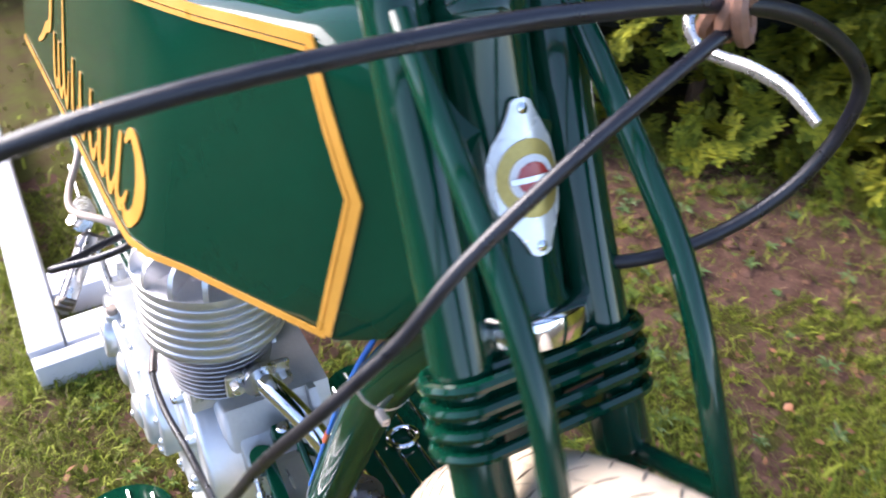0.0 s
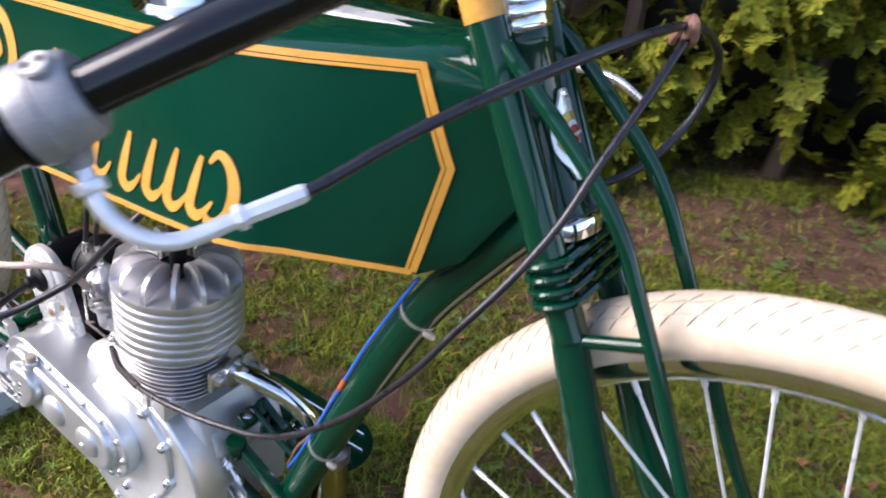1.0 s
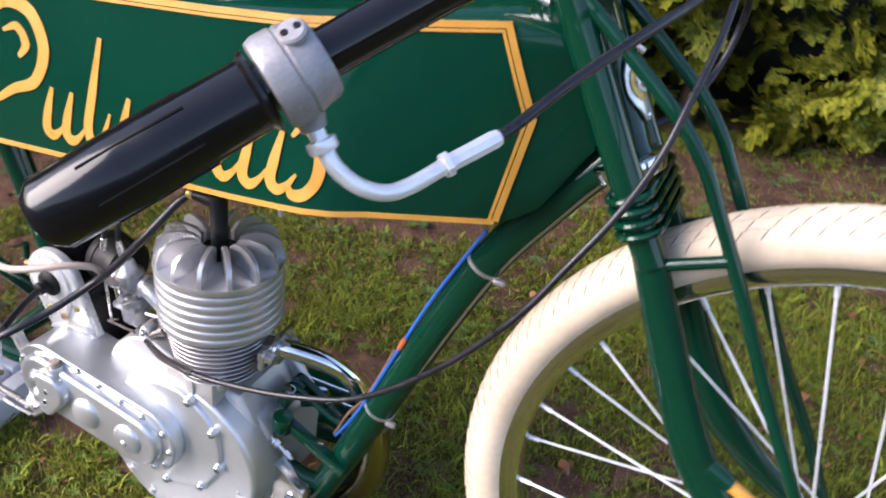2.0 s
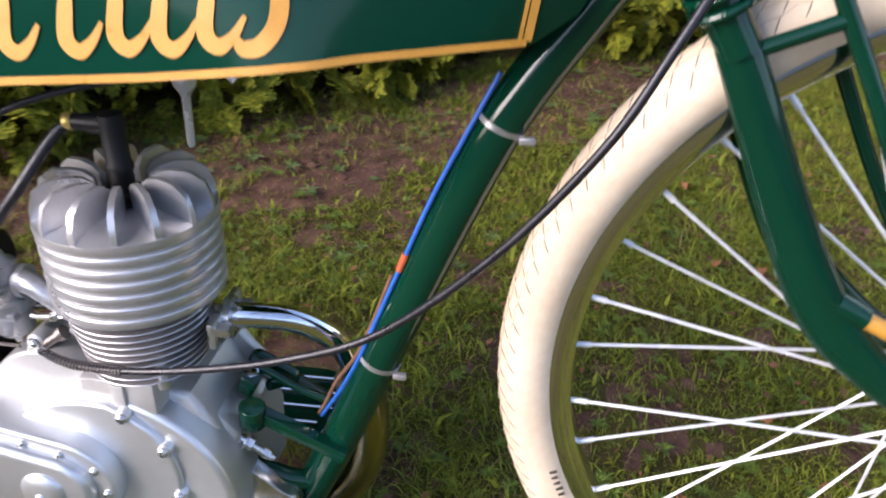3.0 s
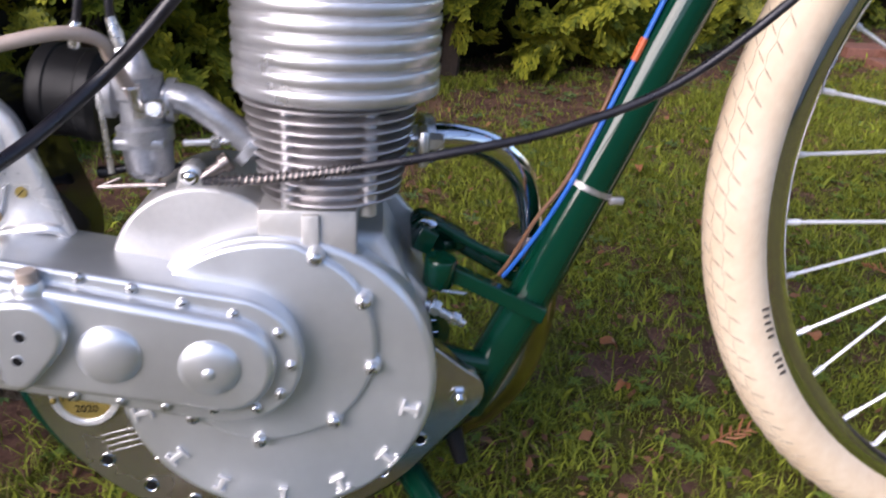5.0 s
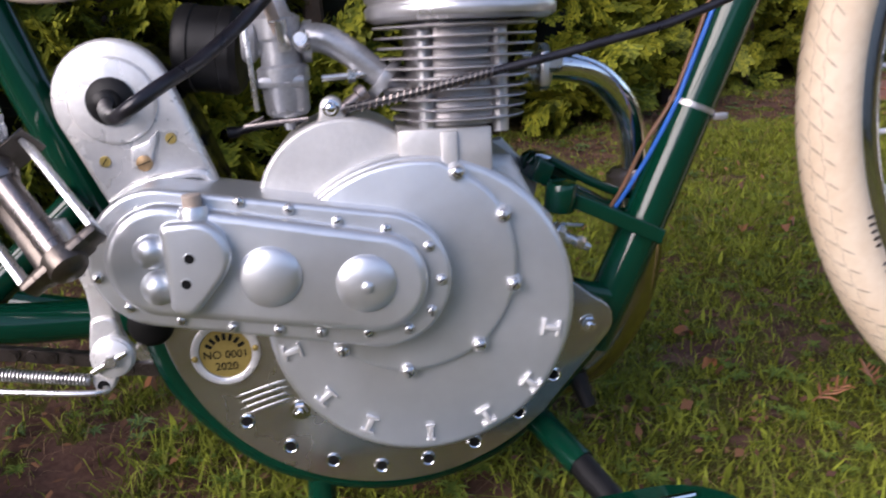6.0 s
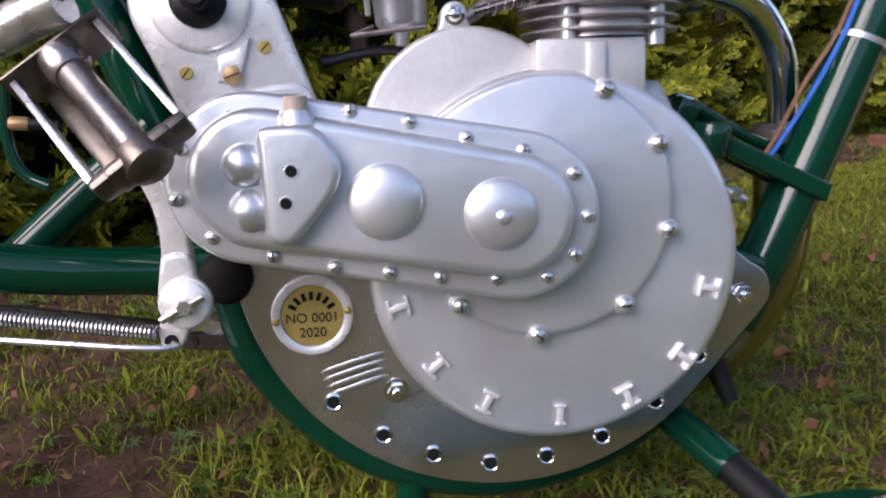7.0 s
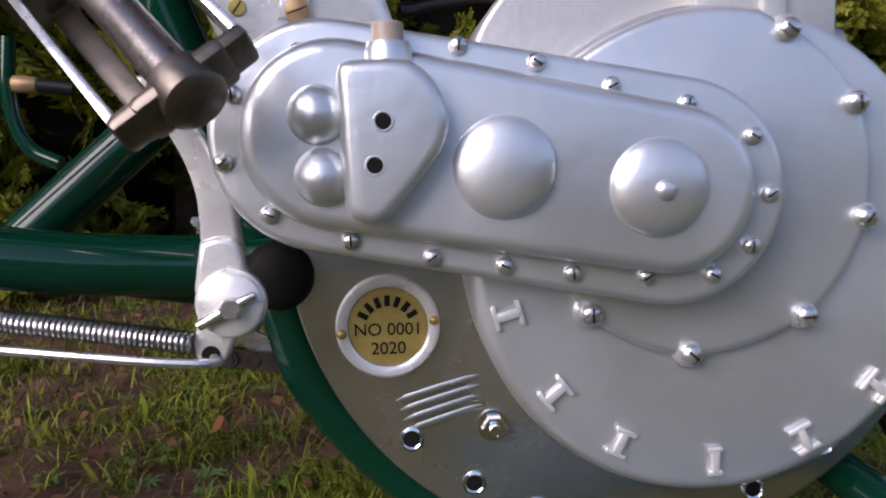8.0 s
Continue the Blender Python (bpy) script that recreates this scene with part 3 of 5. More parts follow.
for a in (-50, -130, 50, 130):
    sx, sy = CX - 0.004 + 0.036 * math.cos(radians(a)), CY + 0.036 * math.sin(radians(a))
    part("stud", tube([(sx, sy, 0.398), (sx, sy, 0.460)], 0.0050, 10), FINS, engine)
muff = [(0.036, 0.0), (0.0545, 0.0005), (0.0580, 0.002)]
for k in range(6):
    z = 0.003 + 0.0094 * k
    muff += [(0.0598, z), (0.0603, z + 0.0007), (0.0606, z + 0.0036), (0.0605, z + 0.0062), (0.0600, z + 0.0070), (0.0588, z + 0.0074), (0.0587, z + 0.0088)]
muff += [(0.0604, 0.0597), (0.0612, 0.0625), (0.0606, 0.066), (0.055, 0.068), (0.030, 0.071), (0.0, 0.072)]
headc = part("cylinder_head", lathe(muff, (CX, CY, 0.465), (0, 0, 1), 56), FINS, engine, "round ribbed alloy cylinder head")
for k in range(14):
    a = 2 * math.pi * (k + 0.3) / 14
    prof = [(0.0600, 0.531), (0.0600, 0.538), (0.0560, 0.550), (0.047, 0.5565), (0.034, 0.558), (0.024, 0.556), (0.018, 0.551), (0.018, 0.534)]
    verts = []
    for s in (-1, 1):
        for r, z in prof:
            b = a + 0.006 * math.sin((0.06 - r) * 40) * 6
            verts.append(V((CX + r * math.cos(b) - s * 0.0021 * math.sin(b), CY + r * math.sin(b) + s * 0.0021 * math.cos(b), z)))
    n = len(prof)
    part("fin", (verts, [tuple(range(n)), tuple(range(n, 2 * n))[::-1]] + [(j, (j + 1) % n, n + (j + 1) % n, n + j) for j in range(n)]), FINS, headc)
# black disc: the shade in the well round the plug, as colour
part("plug_well_shade", lathe([(0.019, 0.0), (0.019, 0.004), (0.012, 0.006), (0.0, 0.006)], (CX, CY, 0.536), (0, 0, 1), 20), DARK, headc)
part("spark_plug_boot", join(lathe([(0.0070, 0.0), (0.0078, 0.002), (0.0080, 0.020), (0.0092, 0.022), (0.0092, 0.026), (0.0080, 0.028), (0.0086, 0.056), (0.0078, 0.0605), (0.0, 0.062)], (CX, CY, 0.536), (0, 0, 1), 22), lathe([(0.0070, -0.002), (0.0072, 0.012), (0.0058, 0.018), (0.0052, 0.028), (0.0040, 0.029)], (CX, CY, 0.5890), (-0.98, -0.12, 0.06), 18)), RUBBER, engine, "black rubber spark plug boot")
part("lead_collar", lathe([(0.0054, 0), (0.0060, 0.001), (0.0060, 0.005), (0.0054, 0.006)], (CX - 0.0245, CY - 0.003, 0.5905), (-0.98, -0.12, 0.0), 18), BRASS, engine)
part("plug_lead", tube(smooth([(CX - 0.024, CY - 0.003, 0.5905), (-0.017, -0.054, 0.5820), (-0.043, -0.074, 0.5440), (-0.080, -0.080, 0.500), (-0.106, -0.084, 0.474), (-0.130, -0.114, 0.451), (-0.148, -0.144, 0.438), (-0.161, -0.154, 0.429), (-0.174, -0.140, 0.423), (-0.189, -0.102, 0.425), (-0.197, -0.068, 0.4275)], 7), 0.0039, 12), CABLE, engine, "thick dark ignition lead")

# drum cover with its polygon lid, lettered round the lower edge
DRUM = (-0.0165, 0.2872)
drum = part("drum_cover", relief(arc(*DRUM, 0.1003, 0, 355.5, 80), -0.030, -0.081, 0.006, 5), CAST, bike, "large round silver-painted cast cover")
BOLTS = [(0.0078, 0.3753), (0.0362, 0.3470), (0.0419, 0.3016), (0.0182, 0.2624), (-0.0288, 0.2484), (-0.0694, 0.2664)]
lid_c = V((-0.030, 0.312))
lid_full = [tuple(lid_c + (V(q) - lid_c) * 1.03) for q in BOLTS] + [(-0.092, 0.300)] + arc(*DRUM, 0.0975, 158, 82, 20)
dense = []
for i, (a, b) in enumerate(zip(lid_full, lid_full[1:] + lid_full[:1])):
    swell = 0.0034 if i < 5 else 0.0
    dense += [tuple(V(a).lerp(V(b), k / 6) + (V(a).lerp(V(b), k / 6) - lid_c).normalized() * (swell * math.sin(k / 6 * math.pi))) for k in range(6 if i < 5 else 1)]
part("lid", relief(dense, -0.079, -0.0865, 0.0035, 3), CAST, drum)
for q in BOLTS:
    part("boss", lathe([(0.0062, 0), (0.0060, 0.0062), (0.0052, 0.0076), (0.0, 0.0078)], (q[0], -0.079, q[1]), (0, -1, 0), 20), CAST, drum)
for k, q in enumerate(BOLTS):
    part("lid_screw", screw((q[0], -0.0868, q[1]), 0.0047), STEEL, drum, "slotted chrome round-head screw")
    part("slot", box((-0.0027, -0.0001, -0.00045), (0.0027, 0.0010, 0.00045), 0, Matrix.Translation((q[0], -0.0910, q[1])) @ Matrix.Rotation(radians(35 + 47 * k), 4, "Y")), DARK, drum)
# raised cast marks round the rim, drawn as plain blocks
MARKS = [(-0.102, 0.266), (-0.083, 0.233), (-0.056, 0.211), (-0.016, 0.201), (0.022, 0.209), (0.053, 0.230), (0.067, 0.268)]
for k, q in enumerate(MARKS):
    a = math.atan2(q[1] - DRUM[1], q[0] - DRUM[0]) + math.pi / 2
    turn = Matrix.Translation((q[0], -0.0812, q[1])) @ Matrix.Rotation(-a, 4, "Y")
    wide = (0.0050, 0.0050, 0.0046, 0.0030, 0.0052, 0.0056, 0.0056)[k]
    part("cast_mark", join(box((-0.0017, -0.0022, -0.0056), (0.0017, 0.0, 0.0056), 0.0006, turn), box((-wide, -0.0022, 0.0040), (wide, 0.0, 0.0060), 0.0005, turn), box((-wide, -0.0022, -0.0060), (wide, 0.0, -0.0040), 0.0005, turn)), ALLOY, drum, "raised cast mark with a bright face")

# magneto cover behind it
mag = part("magneto_cover", join(relief(arc(-0.0595, 0.3540, 0.0568, 0, 355, 60), 0.018, -0.066, 0.003), relief([(-0.0770, 0.4040), (-0.0735, 0.4130)] + arc(-0.0658, 0.4165, 0.0072, 170, 10, 10) + [(-0.0580, 0.4130), (-0.0545, 0.4040)], -0.050, -0.0635, 0.002)), RAW, bike, "plain round cover of raw matt cast alloy")
part("cover_bolt", join(lathe([(0.0052, 0), (0.0052, 0.0008), (0.0044, 0.0012)], (-0.0658, -0.0634, 0.4165), (0, -1, 0), 20), screw((-0.0658, -0.0642, 0.4165), 0.0040)), CHROME, mag)
part("cable_abutment", lathe([(0.004, 0), (0.004, 0.014), (0.006, 0.015), (0.006, 0.020)], (-0.060, -0.060, 0.414), (0.5, 0.1, 0.35), 12), DULL, mag)

# primary chain case
case = part("chain_case", relief(belt((-0.1700, 0.3378), 0.0418, (-0.0422, 0.3145), 0.0428, 30), -0.045, -0.1035, 0.0035, 4), CAST, bike, "long silver-painted cast chain case")
part("case_body", relief(belt((-0.1662, 0.3383), 0.0335, (-0.0452, 0.3158), 0.0310, 30), -0.1000, -0.1135, 0.0062, 5), CAST, case)
CS = [(-0.1780, 0.3675), (-0.2016, 0.3534), (-0.2059, 0.3295), (-0.1905, 0.3105), (-0.1620, 0.3003), (-0.1327, 0.2932), (-0.1060, 0.2893), (-0.0807, 0.2856), (-0.0527, 0.2834), (-0.0274, 0.2832), (-0.0128, 0.2937), (-0.0060, 0.3130), (-0.0129, 0.3345), (-0.0380, 0.3469), (-0.0661, 0.3537), (-0.0935, 0.3626), (-0.1215, 0.3688)]
for k, q in enumerate(CS):
    c = V(q)
    part("case_screw", screw((c.x, -0.1033, c.y), 0.0035), STEEL, case, "slotted round-head screw")
    part("slot", box((-0.0020, -0.0001, -0.00035), (0.0020, 0.0010, 0.00035), 0, Matrix.Translation((c.x, -0.1064, c.y)) @ Matrix.Rotation(radians(20 + 61 * k), 4, "Y")), DARK, case)


def dome(x, z, r, h, y):
    return lathe([(r * math.cos(radians(a)), h * math.sin(radians(a))) for a in range(-10, 91, 10)], (x, y, z), (0, -1, 0), 32)


part("dome", dome(-0.1069, 0.3255, 0.0186, 0.0068, -0.1132), CAST, case)
part("dome", join(dome(-0.0515, 0.3171, 0.0180, 0.0066, -0.1132), dome(-0.0510, 0.3163, 0.0040, 0.0026, -0.1192)), CAST, case)
part("dome", dome(-0.1715, 0.3452, 0.0105, 0.0090, -0.1125), CAST, case)
part("dome", dome(-0.1700, 0.3238, 0.0105, 0.0090, -0.1125), CAST, case)
tri = [(-0.1643, 0.3575), (-0.1630, 0.3612), (-0.1595, 0.3626), (-0.1470, 0.3632)] + curve2([(-0.1400, 0.3625), (-0.1340, 0.3585), (-0.1292, 0.3515), (-0.1266, 0.3420), (-0.1290, 0.3330), (-0.1340, 0.3255), (-0.1418, 0.3164), (-0.1480, 0.3098), (-0.1543, 0.3075), (-0.1600, 0.3095)], 3) + [(-0.1628, 0.3135)]
selector = part("selector_box", relief(tri, -0.111, -0.1242, 0.0045, 5), CAST, case)
# flat black discs put the shade of two holes into colour
for q in ((-0.1489, 0.3421), (-0.1521, 0.3275)):
    part("hole_shade", lathe([(0.0030, 0), (0.0030, 0.0004), (0.0, 0.0004)], (q[0], -0.1241, q[1]), (0, -1, 0), 18), DARK, selector)
    part("hole_lip", tube([(q[0] + 0.0031 * math.cos(w), -0.1243, q[1] + 0.0031 * math.sin(w)) for w in np.linspace(0, 2 * math.pi, 20, endpoint=False).tolist()], 0.0005, 6, closed=True), CAST, selector)
plug = part("filler_plug", lathe([(0.0088, 0), (0.0086, 0.006), (0.0074, 0.0085), (0.0, 0.0088)], (-0.1465, -0.110, 0.3610), (0, 0, 1), 22), CAST, case)
part("plug_cap", join(lathe([(0.0056, 0), (0.0056, 0.0065), (0.0050, 0.0072), (0.0, 0.0074)], (-0.1465, -0.110, 0.3690), (0, 0, 1), 16)), BUFF, plug, "buff-coloured filler cap")

# round engine plate with its serial plate
plate_outline = arc(-0.0393, 0.3002, 0.1544, 183, 316, 60) + arc(0.103, 0.2565, 0.0175, -35, 70, 10) + [(0.05, 0.32), (-0.15, 0.33)]
plate = part("engine_plate", relief(plate_outline, -0.030, -0.0445, 0.001), PLATE, bike, "polished round engine plate drilled along its edge")
# the plate is uncut; black discs carry the shade of its holes
for q in ((-0.141, 0.203), (-0.113, 0.181), (-0.084, 0.167), (-0.050, 0.159), (-0.016, 0.161), (0.018, 0.171), (0.051, 0.191), (0.077, 0.218)):
    part("hole_rim", lathe([(0.0056, 0), (0.0055, 0.0008), (0.0044, 0.0012), (0.0036, 0.0006)], (q[0], -0.0444, q[1]), (0, -1, 0), 18), CHROME, plate)
    part("hole_shade", lathe([(0.0036, 0), (0.0036, 0.0001), (0.0, 0.0001)], (q[0], -0.0451, q[1]), (0, -1, 0), 18), DARK, plate)
for q, r in (((-0.104, 0.208), 0.0058), ((0.103, 0.2545), 0.0055)):
    part("plate_nut", join(lathe([(r * 1.25, 0), (r * 1.25, 0.001)], (q[0], -0.0445, q[1]), (0, -1, 0), 18), hexagon((q[0], -0.0452, q[1]), r, 0.0048, (0, -1, 0)), lathe([(r * 0.5, 0), (r * 0.5, 0.008), (r * 0.4, 0.0085)], (q[0], -0.0445, q[1]), (0, -1, 0), 12)), CHROME, plate, "hexagon nut and washer")
for k in range(4):
    rib_a, rib_b = V((-0.1500 + 0.0016 * k, -0.0402, 0.2200 - 0.0046 * k)), V((-0.1075 + 0.0004 * k, -0.0402, 0.2318 - 0.0046 * k))
    part("pressed_rib", tube([rib_a.lerp(rib_b, q) for q in (0, 0.06, 0.2, 0.5, 0.8, 0.94, 1)], [0.0036, 0.0044, 0.0047, 0.0048, 0.0047, 0.0044, 0.0036], 32), PLATE, plate)
serial = part("serial_plate", lathe([(0.0175, 0), (0.0175, 0.0012), (0.0, 0.0012)], (-0.150, -0.0444, 0.2555), (0, -1, 0), 36), BRASS, plate, "round stamped brass serial plate in an alloy ring")
part("ring", lathe([(0.0178, 0), (0.0178, 0.0022), (0.0188, 0.0030), (0.0220, 0.0030), (0.0230, 0.0020), (0.0230, 0)], (-0.150, -0.0444, 0.2555), (0, -1, 0), 40), ALLOY, serial)
for s in (-1, 1):
    part("ring_screw", screw((-0.150 + s * 0.0203, -0.0472, 0.2555 + s * 0.0025), 0.0022), BRASS, serial)


def writing(text, size, at, parent, depth=0.0003):
    cu = bpy.data.curves.new("writing", "FONT")
    cu.body, cu.size, cu.extrude, cu.align_x, cu.align_y = text, size, depth, "CENTER", "CENTER"
    ob = new("writing", cu)
    dg = bpy.context.evaluated_depsgraph_get()
    me = bpy.data.meshes.new_from_object(ob.evaluated_get(dg))
    bpy.data.objects.remove(ob)
    me.transform(Matrix.Translation(at) @ Matrix.Rotation(radians(90), 4, "X"))
    me.materials.clear()
    me.materials.append(DARK)
    o = new("writing", me)
    o.parent = parent
    return o


writing("NO 0001", 0.0078, (-0.1500, -0.0457, 0.2540), serial)
writing("2020", 0.0078, (-0.1500, -0.0457, 0.2455), serial)
for k in range(7):
    a = radians(150 - 20 * k)
    c = V((-0.150 + 0.0125 * math.cos(a), -0.0458, 0.2545 + 0.0125 * math.sin(a)))
    part("stamped_bar", box((-0.0012, -0.0002, -0.0024), (0.0012, 0.0002, 0.0024), 0, Matrix.Translation(c) @ Matrix.Rotation(math.pi / 2 - a, 4, "Y")), DARK, serial)

# upright arm with the rubber grommet, behind the chain case
arm_out = arc(-0.197, 0.428, 0.0365, 15, 200, 20) + [(-0.222, 0.395), (-0.200, 0.345), (-0.140, 0.350), (-0.139, 0.372)]
arm = part("magneto_arm", join(relief(arm_out, -0.0475, -0.0575, 0.004), relief(arc(-0.1965, 0.4275, 0.0265, 0, 350, 28), -0.055, -0.0605, 0.0025), relief([(-0.190, 0.386), (-0.178, 0.388), (-0.172, 0.408), (-0.180, 0.402), (-0.189, 0.399)], -0.055, -0.0605, 0.0015)), ALLOY, bike, "rough cast alloy arm with weld marks")
part("housing", relief([tuple(q) for q in offset(arm_out, 0.0015)], 0.004, -0.0477, 0.001), GLOSS, arm, "black box behind the alloy plate")
part("weld_bead", tube(smooth([(-0.206, -0.0575, 0.366), (-0.190, -0.060, 0.374), (-0.172, -0.060, 0.379), (-0.150, -0.059, 0.381), (-0.142, -0.0575, 0.374)], 6), [0.002, 0.0034, 0.0028, 0.0036, 0.002], 8), ALLOY, arm)
part("grommet", lathe([(0.0145, 0), (0.0145, 0.003), (0.012, 0.005), (0.0075, 0.006), (0.0070, 0.016), (0.004, 0.018)], (-0.1965, -0.0600, 0.4275), (0, -1, 0), 24), RUBBER, arm, "black rubber grommet")
for q, r in (((-0.206, 0.391), 0.0035), ((-0.165, 0.403), 0.0035), ((-0.182, 0.389), 0.0050)):
    face = -0.0574 if r < 0.005 else -0.0604
    brass_screw = part("brass_screw", lathe([(r, 0), (r, 0.0007), (0.88 * r, 0.0012), (0.0, 0.0013)], (q[0], face, q[1]), (0, -1, 0), 20), BRONZE if r > 0.004 else BRASS, arm, "flat slotted brass screw")
    part("slot", box((-0.8 * r, -0.0003, -0.0003), (0.8 * r, 0.0003, 0.0003), 0, Matrix.Translation((q[0], face - 0.0012, q[1])) @ Matrix.Rotation(radians(9000 * q[0]), 4, "Y")), DARK, brass_screw)
part("air_filter", join(lathe([(0.020, -0.001), (0.026, 0), (0.0285, 0.003), (0.0285, 0.010), (0.0275, 0.011), (0.0275, 0.028), (0.0285, 0.029), (0.0285, 0.036), (0.025, 0.040), (0.012, 0.041)], (-0.160, -0.015, 0.457), (0.97, -0.10, -0.1), 32)), RUBBER, bike, "black air filter")

# carburettor, inlet stub, fuel hose and throttle cable
carb = part("carburettor", join(
    lathe([(0.0, -0.026), (0.0115, -0.026), (0.0138, -0.023), (0.0148, -0.006), (0.0165, -0.004), (0.0165, 0.004), (0.0130, 0.006), (0.0125, 0.020), (0.0145, 0.022), (0.0145, 0.034), (0.0095, 0.037), (0.0070, 0.044), (0.0058, 0.0475), (0.0, 0.048)], (-0.094, -0.045, 0.438), (-0.05, -0.02, 1), 26),
    lathe([(0.011, -0.024), (0.013, -0.022), (0.013, -0.016), (0.010, -0.014), (0.010, 0.012), (0.013, 0.014), (0.013, 0.019)], (-0.094, -0.043, 0.458), (1, 0.05, -0.05), 20),
    box((-0.110, -0.060, 0.430), (-0.080, -0.030, 0.437), 0.002)), CARB, bike, "small grey alloy carburettor")
part("drain_stub", lathe([(0.005, 0), (0.004, 0.006), (0.003, 0.010)], (-0.093, -0.045, 0.413), (0, 0, -1), 12), CARB, carb)
part("banjo", join(lathe([(0.0055, 0), (0.0055, 0.012), (0.004, 0.014)], (-0.080, -0.062, 0.456), (0, -1, 0.2), 12), tube([(-0.090, -0.066, 0.452), (-0.092, -0.068, 0.470)], 0.004, 10)), STEEL, carb)
part("hose_clip", tube([(-0.0935 + 0.0048 * math.cos(w), -0.0680 + 0.0048 * math.sin(w), 0.4690) for w in np.linspace(0, 2 * math.pi, 16, endpoint=False).tolist()], 0.0007, 6, closed=True), STEEL, carb)
part("choke_lever", box((-0.0015, -0.0007, -0.0275), (0.0015, 0.0007, 0.0275), 0.0003, Matrix.Translation((-0.1120, -0.062, 0.4445)) @ Matrix.Rotation(radians(-3), 4, "Y")), STEEL, carb)
part("choke_rod", join(tube([(-0.1202, -0.058, 0.4076), (-0.100, -0.060, 0.4095), (-0.0803, -0.062, 0.4109)], 0.0014, 8), tube([(-0.1202, -0.058, 0.4076), (-0.108, -0.056, 0.4125)], 0.0011, 8)), DULL, carb)
part("inlet_pipe", join(tube(smooth([(-0.080, -0.045, 0.4595), (-0.066, -0.048, 0.4580), (-0.050, -0.049, 0.4480), (-0.034, -0.047, 0.4350), (-0.020, -0.044, 0.4260)], 5), [0.0088, 0.0090, 0.0086, 0.0086, 0.0095], 18), lathe([(0.015, -0.003), (0.0155, 0.0), (0.015, 0.003)], (-0.031, -0.0465, 0.4325), (-0.76, 0, 0.62), 16)), CARB, bike, "cast inlet pipe")
part("inlet_stud", join(tube([(-0.070, -0.054, 0.4345), (-0.030, -0.052, 0.4360)], 0.0022, 10), hexagon((-0.054, -0.0535, 0.4350), 0.0042, 0.005, (1, 0.05, 0.04))), STEEL, bike)
part("fuel_hose", tube(smooth([(-0.300, -0.040, 0.610), (-0.290, -0.075, 0.550), (-0.2470, -0.1000, 0.5010), (-0.2170, -0.1160, 0.4860), (-0.1750, -0.1240, 0.4880), (-0.1410, -0.1200, 0.4970), (-0.1150, -0.1040, 0.5020), (-0.1010, -0.0880, 0.4970), (-0.0990, -0.0780, 0.4860), (-0.0930, -0.0640, 0.4630)], 6), 0.0036, 10), HOSE, bike, "translucent cream fuel hose")
part("throttle_cable", tube(smooth([(-0.1075, -0.045, 0.5020), (-0.1060, -0.045, 0.520), (-0.0940, -0.045, 0.557), (-0.0780, -0.043, 0.578), (-0.0590, -0.038, 0.591), (-0.0300, -0.028, 0.6005), (0.0040, -0.020, 0.608), (0.0540, -0.018, 0.6200), (0.125, -0.018, 0.640)], 6), 0.0026, 12), CABLE, bike, "black throttle cable running up under the tank")
part("choke_cable", tube(smooth([(-0.1265, -0.045, 0.500), (-0.1240, -0.045, 0.512), (-0.1160, -0.045, 0.551), (-0.1090, -0.045, 0.594), (-0.100, -0.040, 0.640)], 6), 0.0026, 12), CABLE, bike)
part("cable_ferrule", lathe([(0.0030, 0), (0.0036, 0.001), (0.0036, 0.013), (0.0030, 0.0145), (0.0020, 0.016)], (-0.1290, -0.045, 0.486), (0.16, 0, 1), 16), STEEL, bike)
part("cable_nut", join(lathe([(0.0030, 0), (0.0040, 0.0010), (0.0040, 0.010), (0.0033, 0.013), (0.0030, 0.0185)], (-0.1030, -0.045, 0.4860), (-0.26, 0, 1), 16), hexagon((-0.1022, -0.045, 0.4830), 0.0052, 0.0045, (-0.26, 0, 1))), STEEL, bike)
part("lower_cable", join(tube(smooth([(-0.1340, 0.0, 0.3990), (-0.118, 0.0, 0.4025), (-0.098, 0.0, 0.4045), (-0.078, 0.002, 0.400)], 5), 0.0030, 12), lathe([(0.0, 0), (0.0040, 0.001), (0.0042, 0.004), (0.0034, 0.008)], (-0.1400, 0.0, 0.3985), (1, 0, 0.1), 14)), CABLE, bike)

# exhaust
exhaust = part("exhaust_pipe", tube(smooth([(0.060, -0.028, 0.4335), (0.090, -0.022, 0.4335), (0.120, -0.010, 0.424), (0.144, 0.004, 0.400), (0.155, 0.014, 0.368), (0.157, 0.020, 0.330)], 7), 0.0098, 18), CHROME, bike, "bright chrome exhaust bend")
part("flange", join(box((0.068, -0.056, 0.422), (0.075, 0.000, 0.445), 0.003), lathe([(0.016, 0), (0.016, 0.006)], (0.072, -0.027, 0.4335), (1, 0.1, 0), 18), *[hexagon((0.074, -0.027 + s * 0.021, 0.4335 - s * 0.003), 0.0060, 0.010, (1, 0, 0)) for s in (-1, 1)]), STEEL, exhaust)
part("silencer", tube(smooth([(0.160, 0.024, 0.345), (0.163, 0.026, 0.290), (0.152, 0.028, 0.238), (0.124, 0.030, 0.198), (0.088, 0.032, 0.178)], 6), [0.019, 0.0195, 0.0195, 0.019, 0.016], 22), OLIVE_CHROME, exhaust, "chrome silencer can, lawn reflection put into its colour")
part("silencer_cap", lathe([(0.022, 0), (0.0225, 0.003), (0.0225, 0.012), (0.018, 0.016), (0.0, 0.017)], (0.1610, 0.0235, 0.338), (-0.1, 0, 1), 24), DULL, exhaust, "dark heat-stained silencer cap")
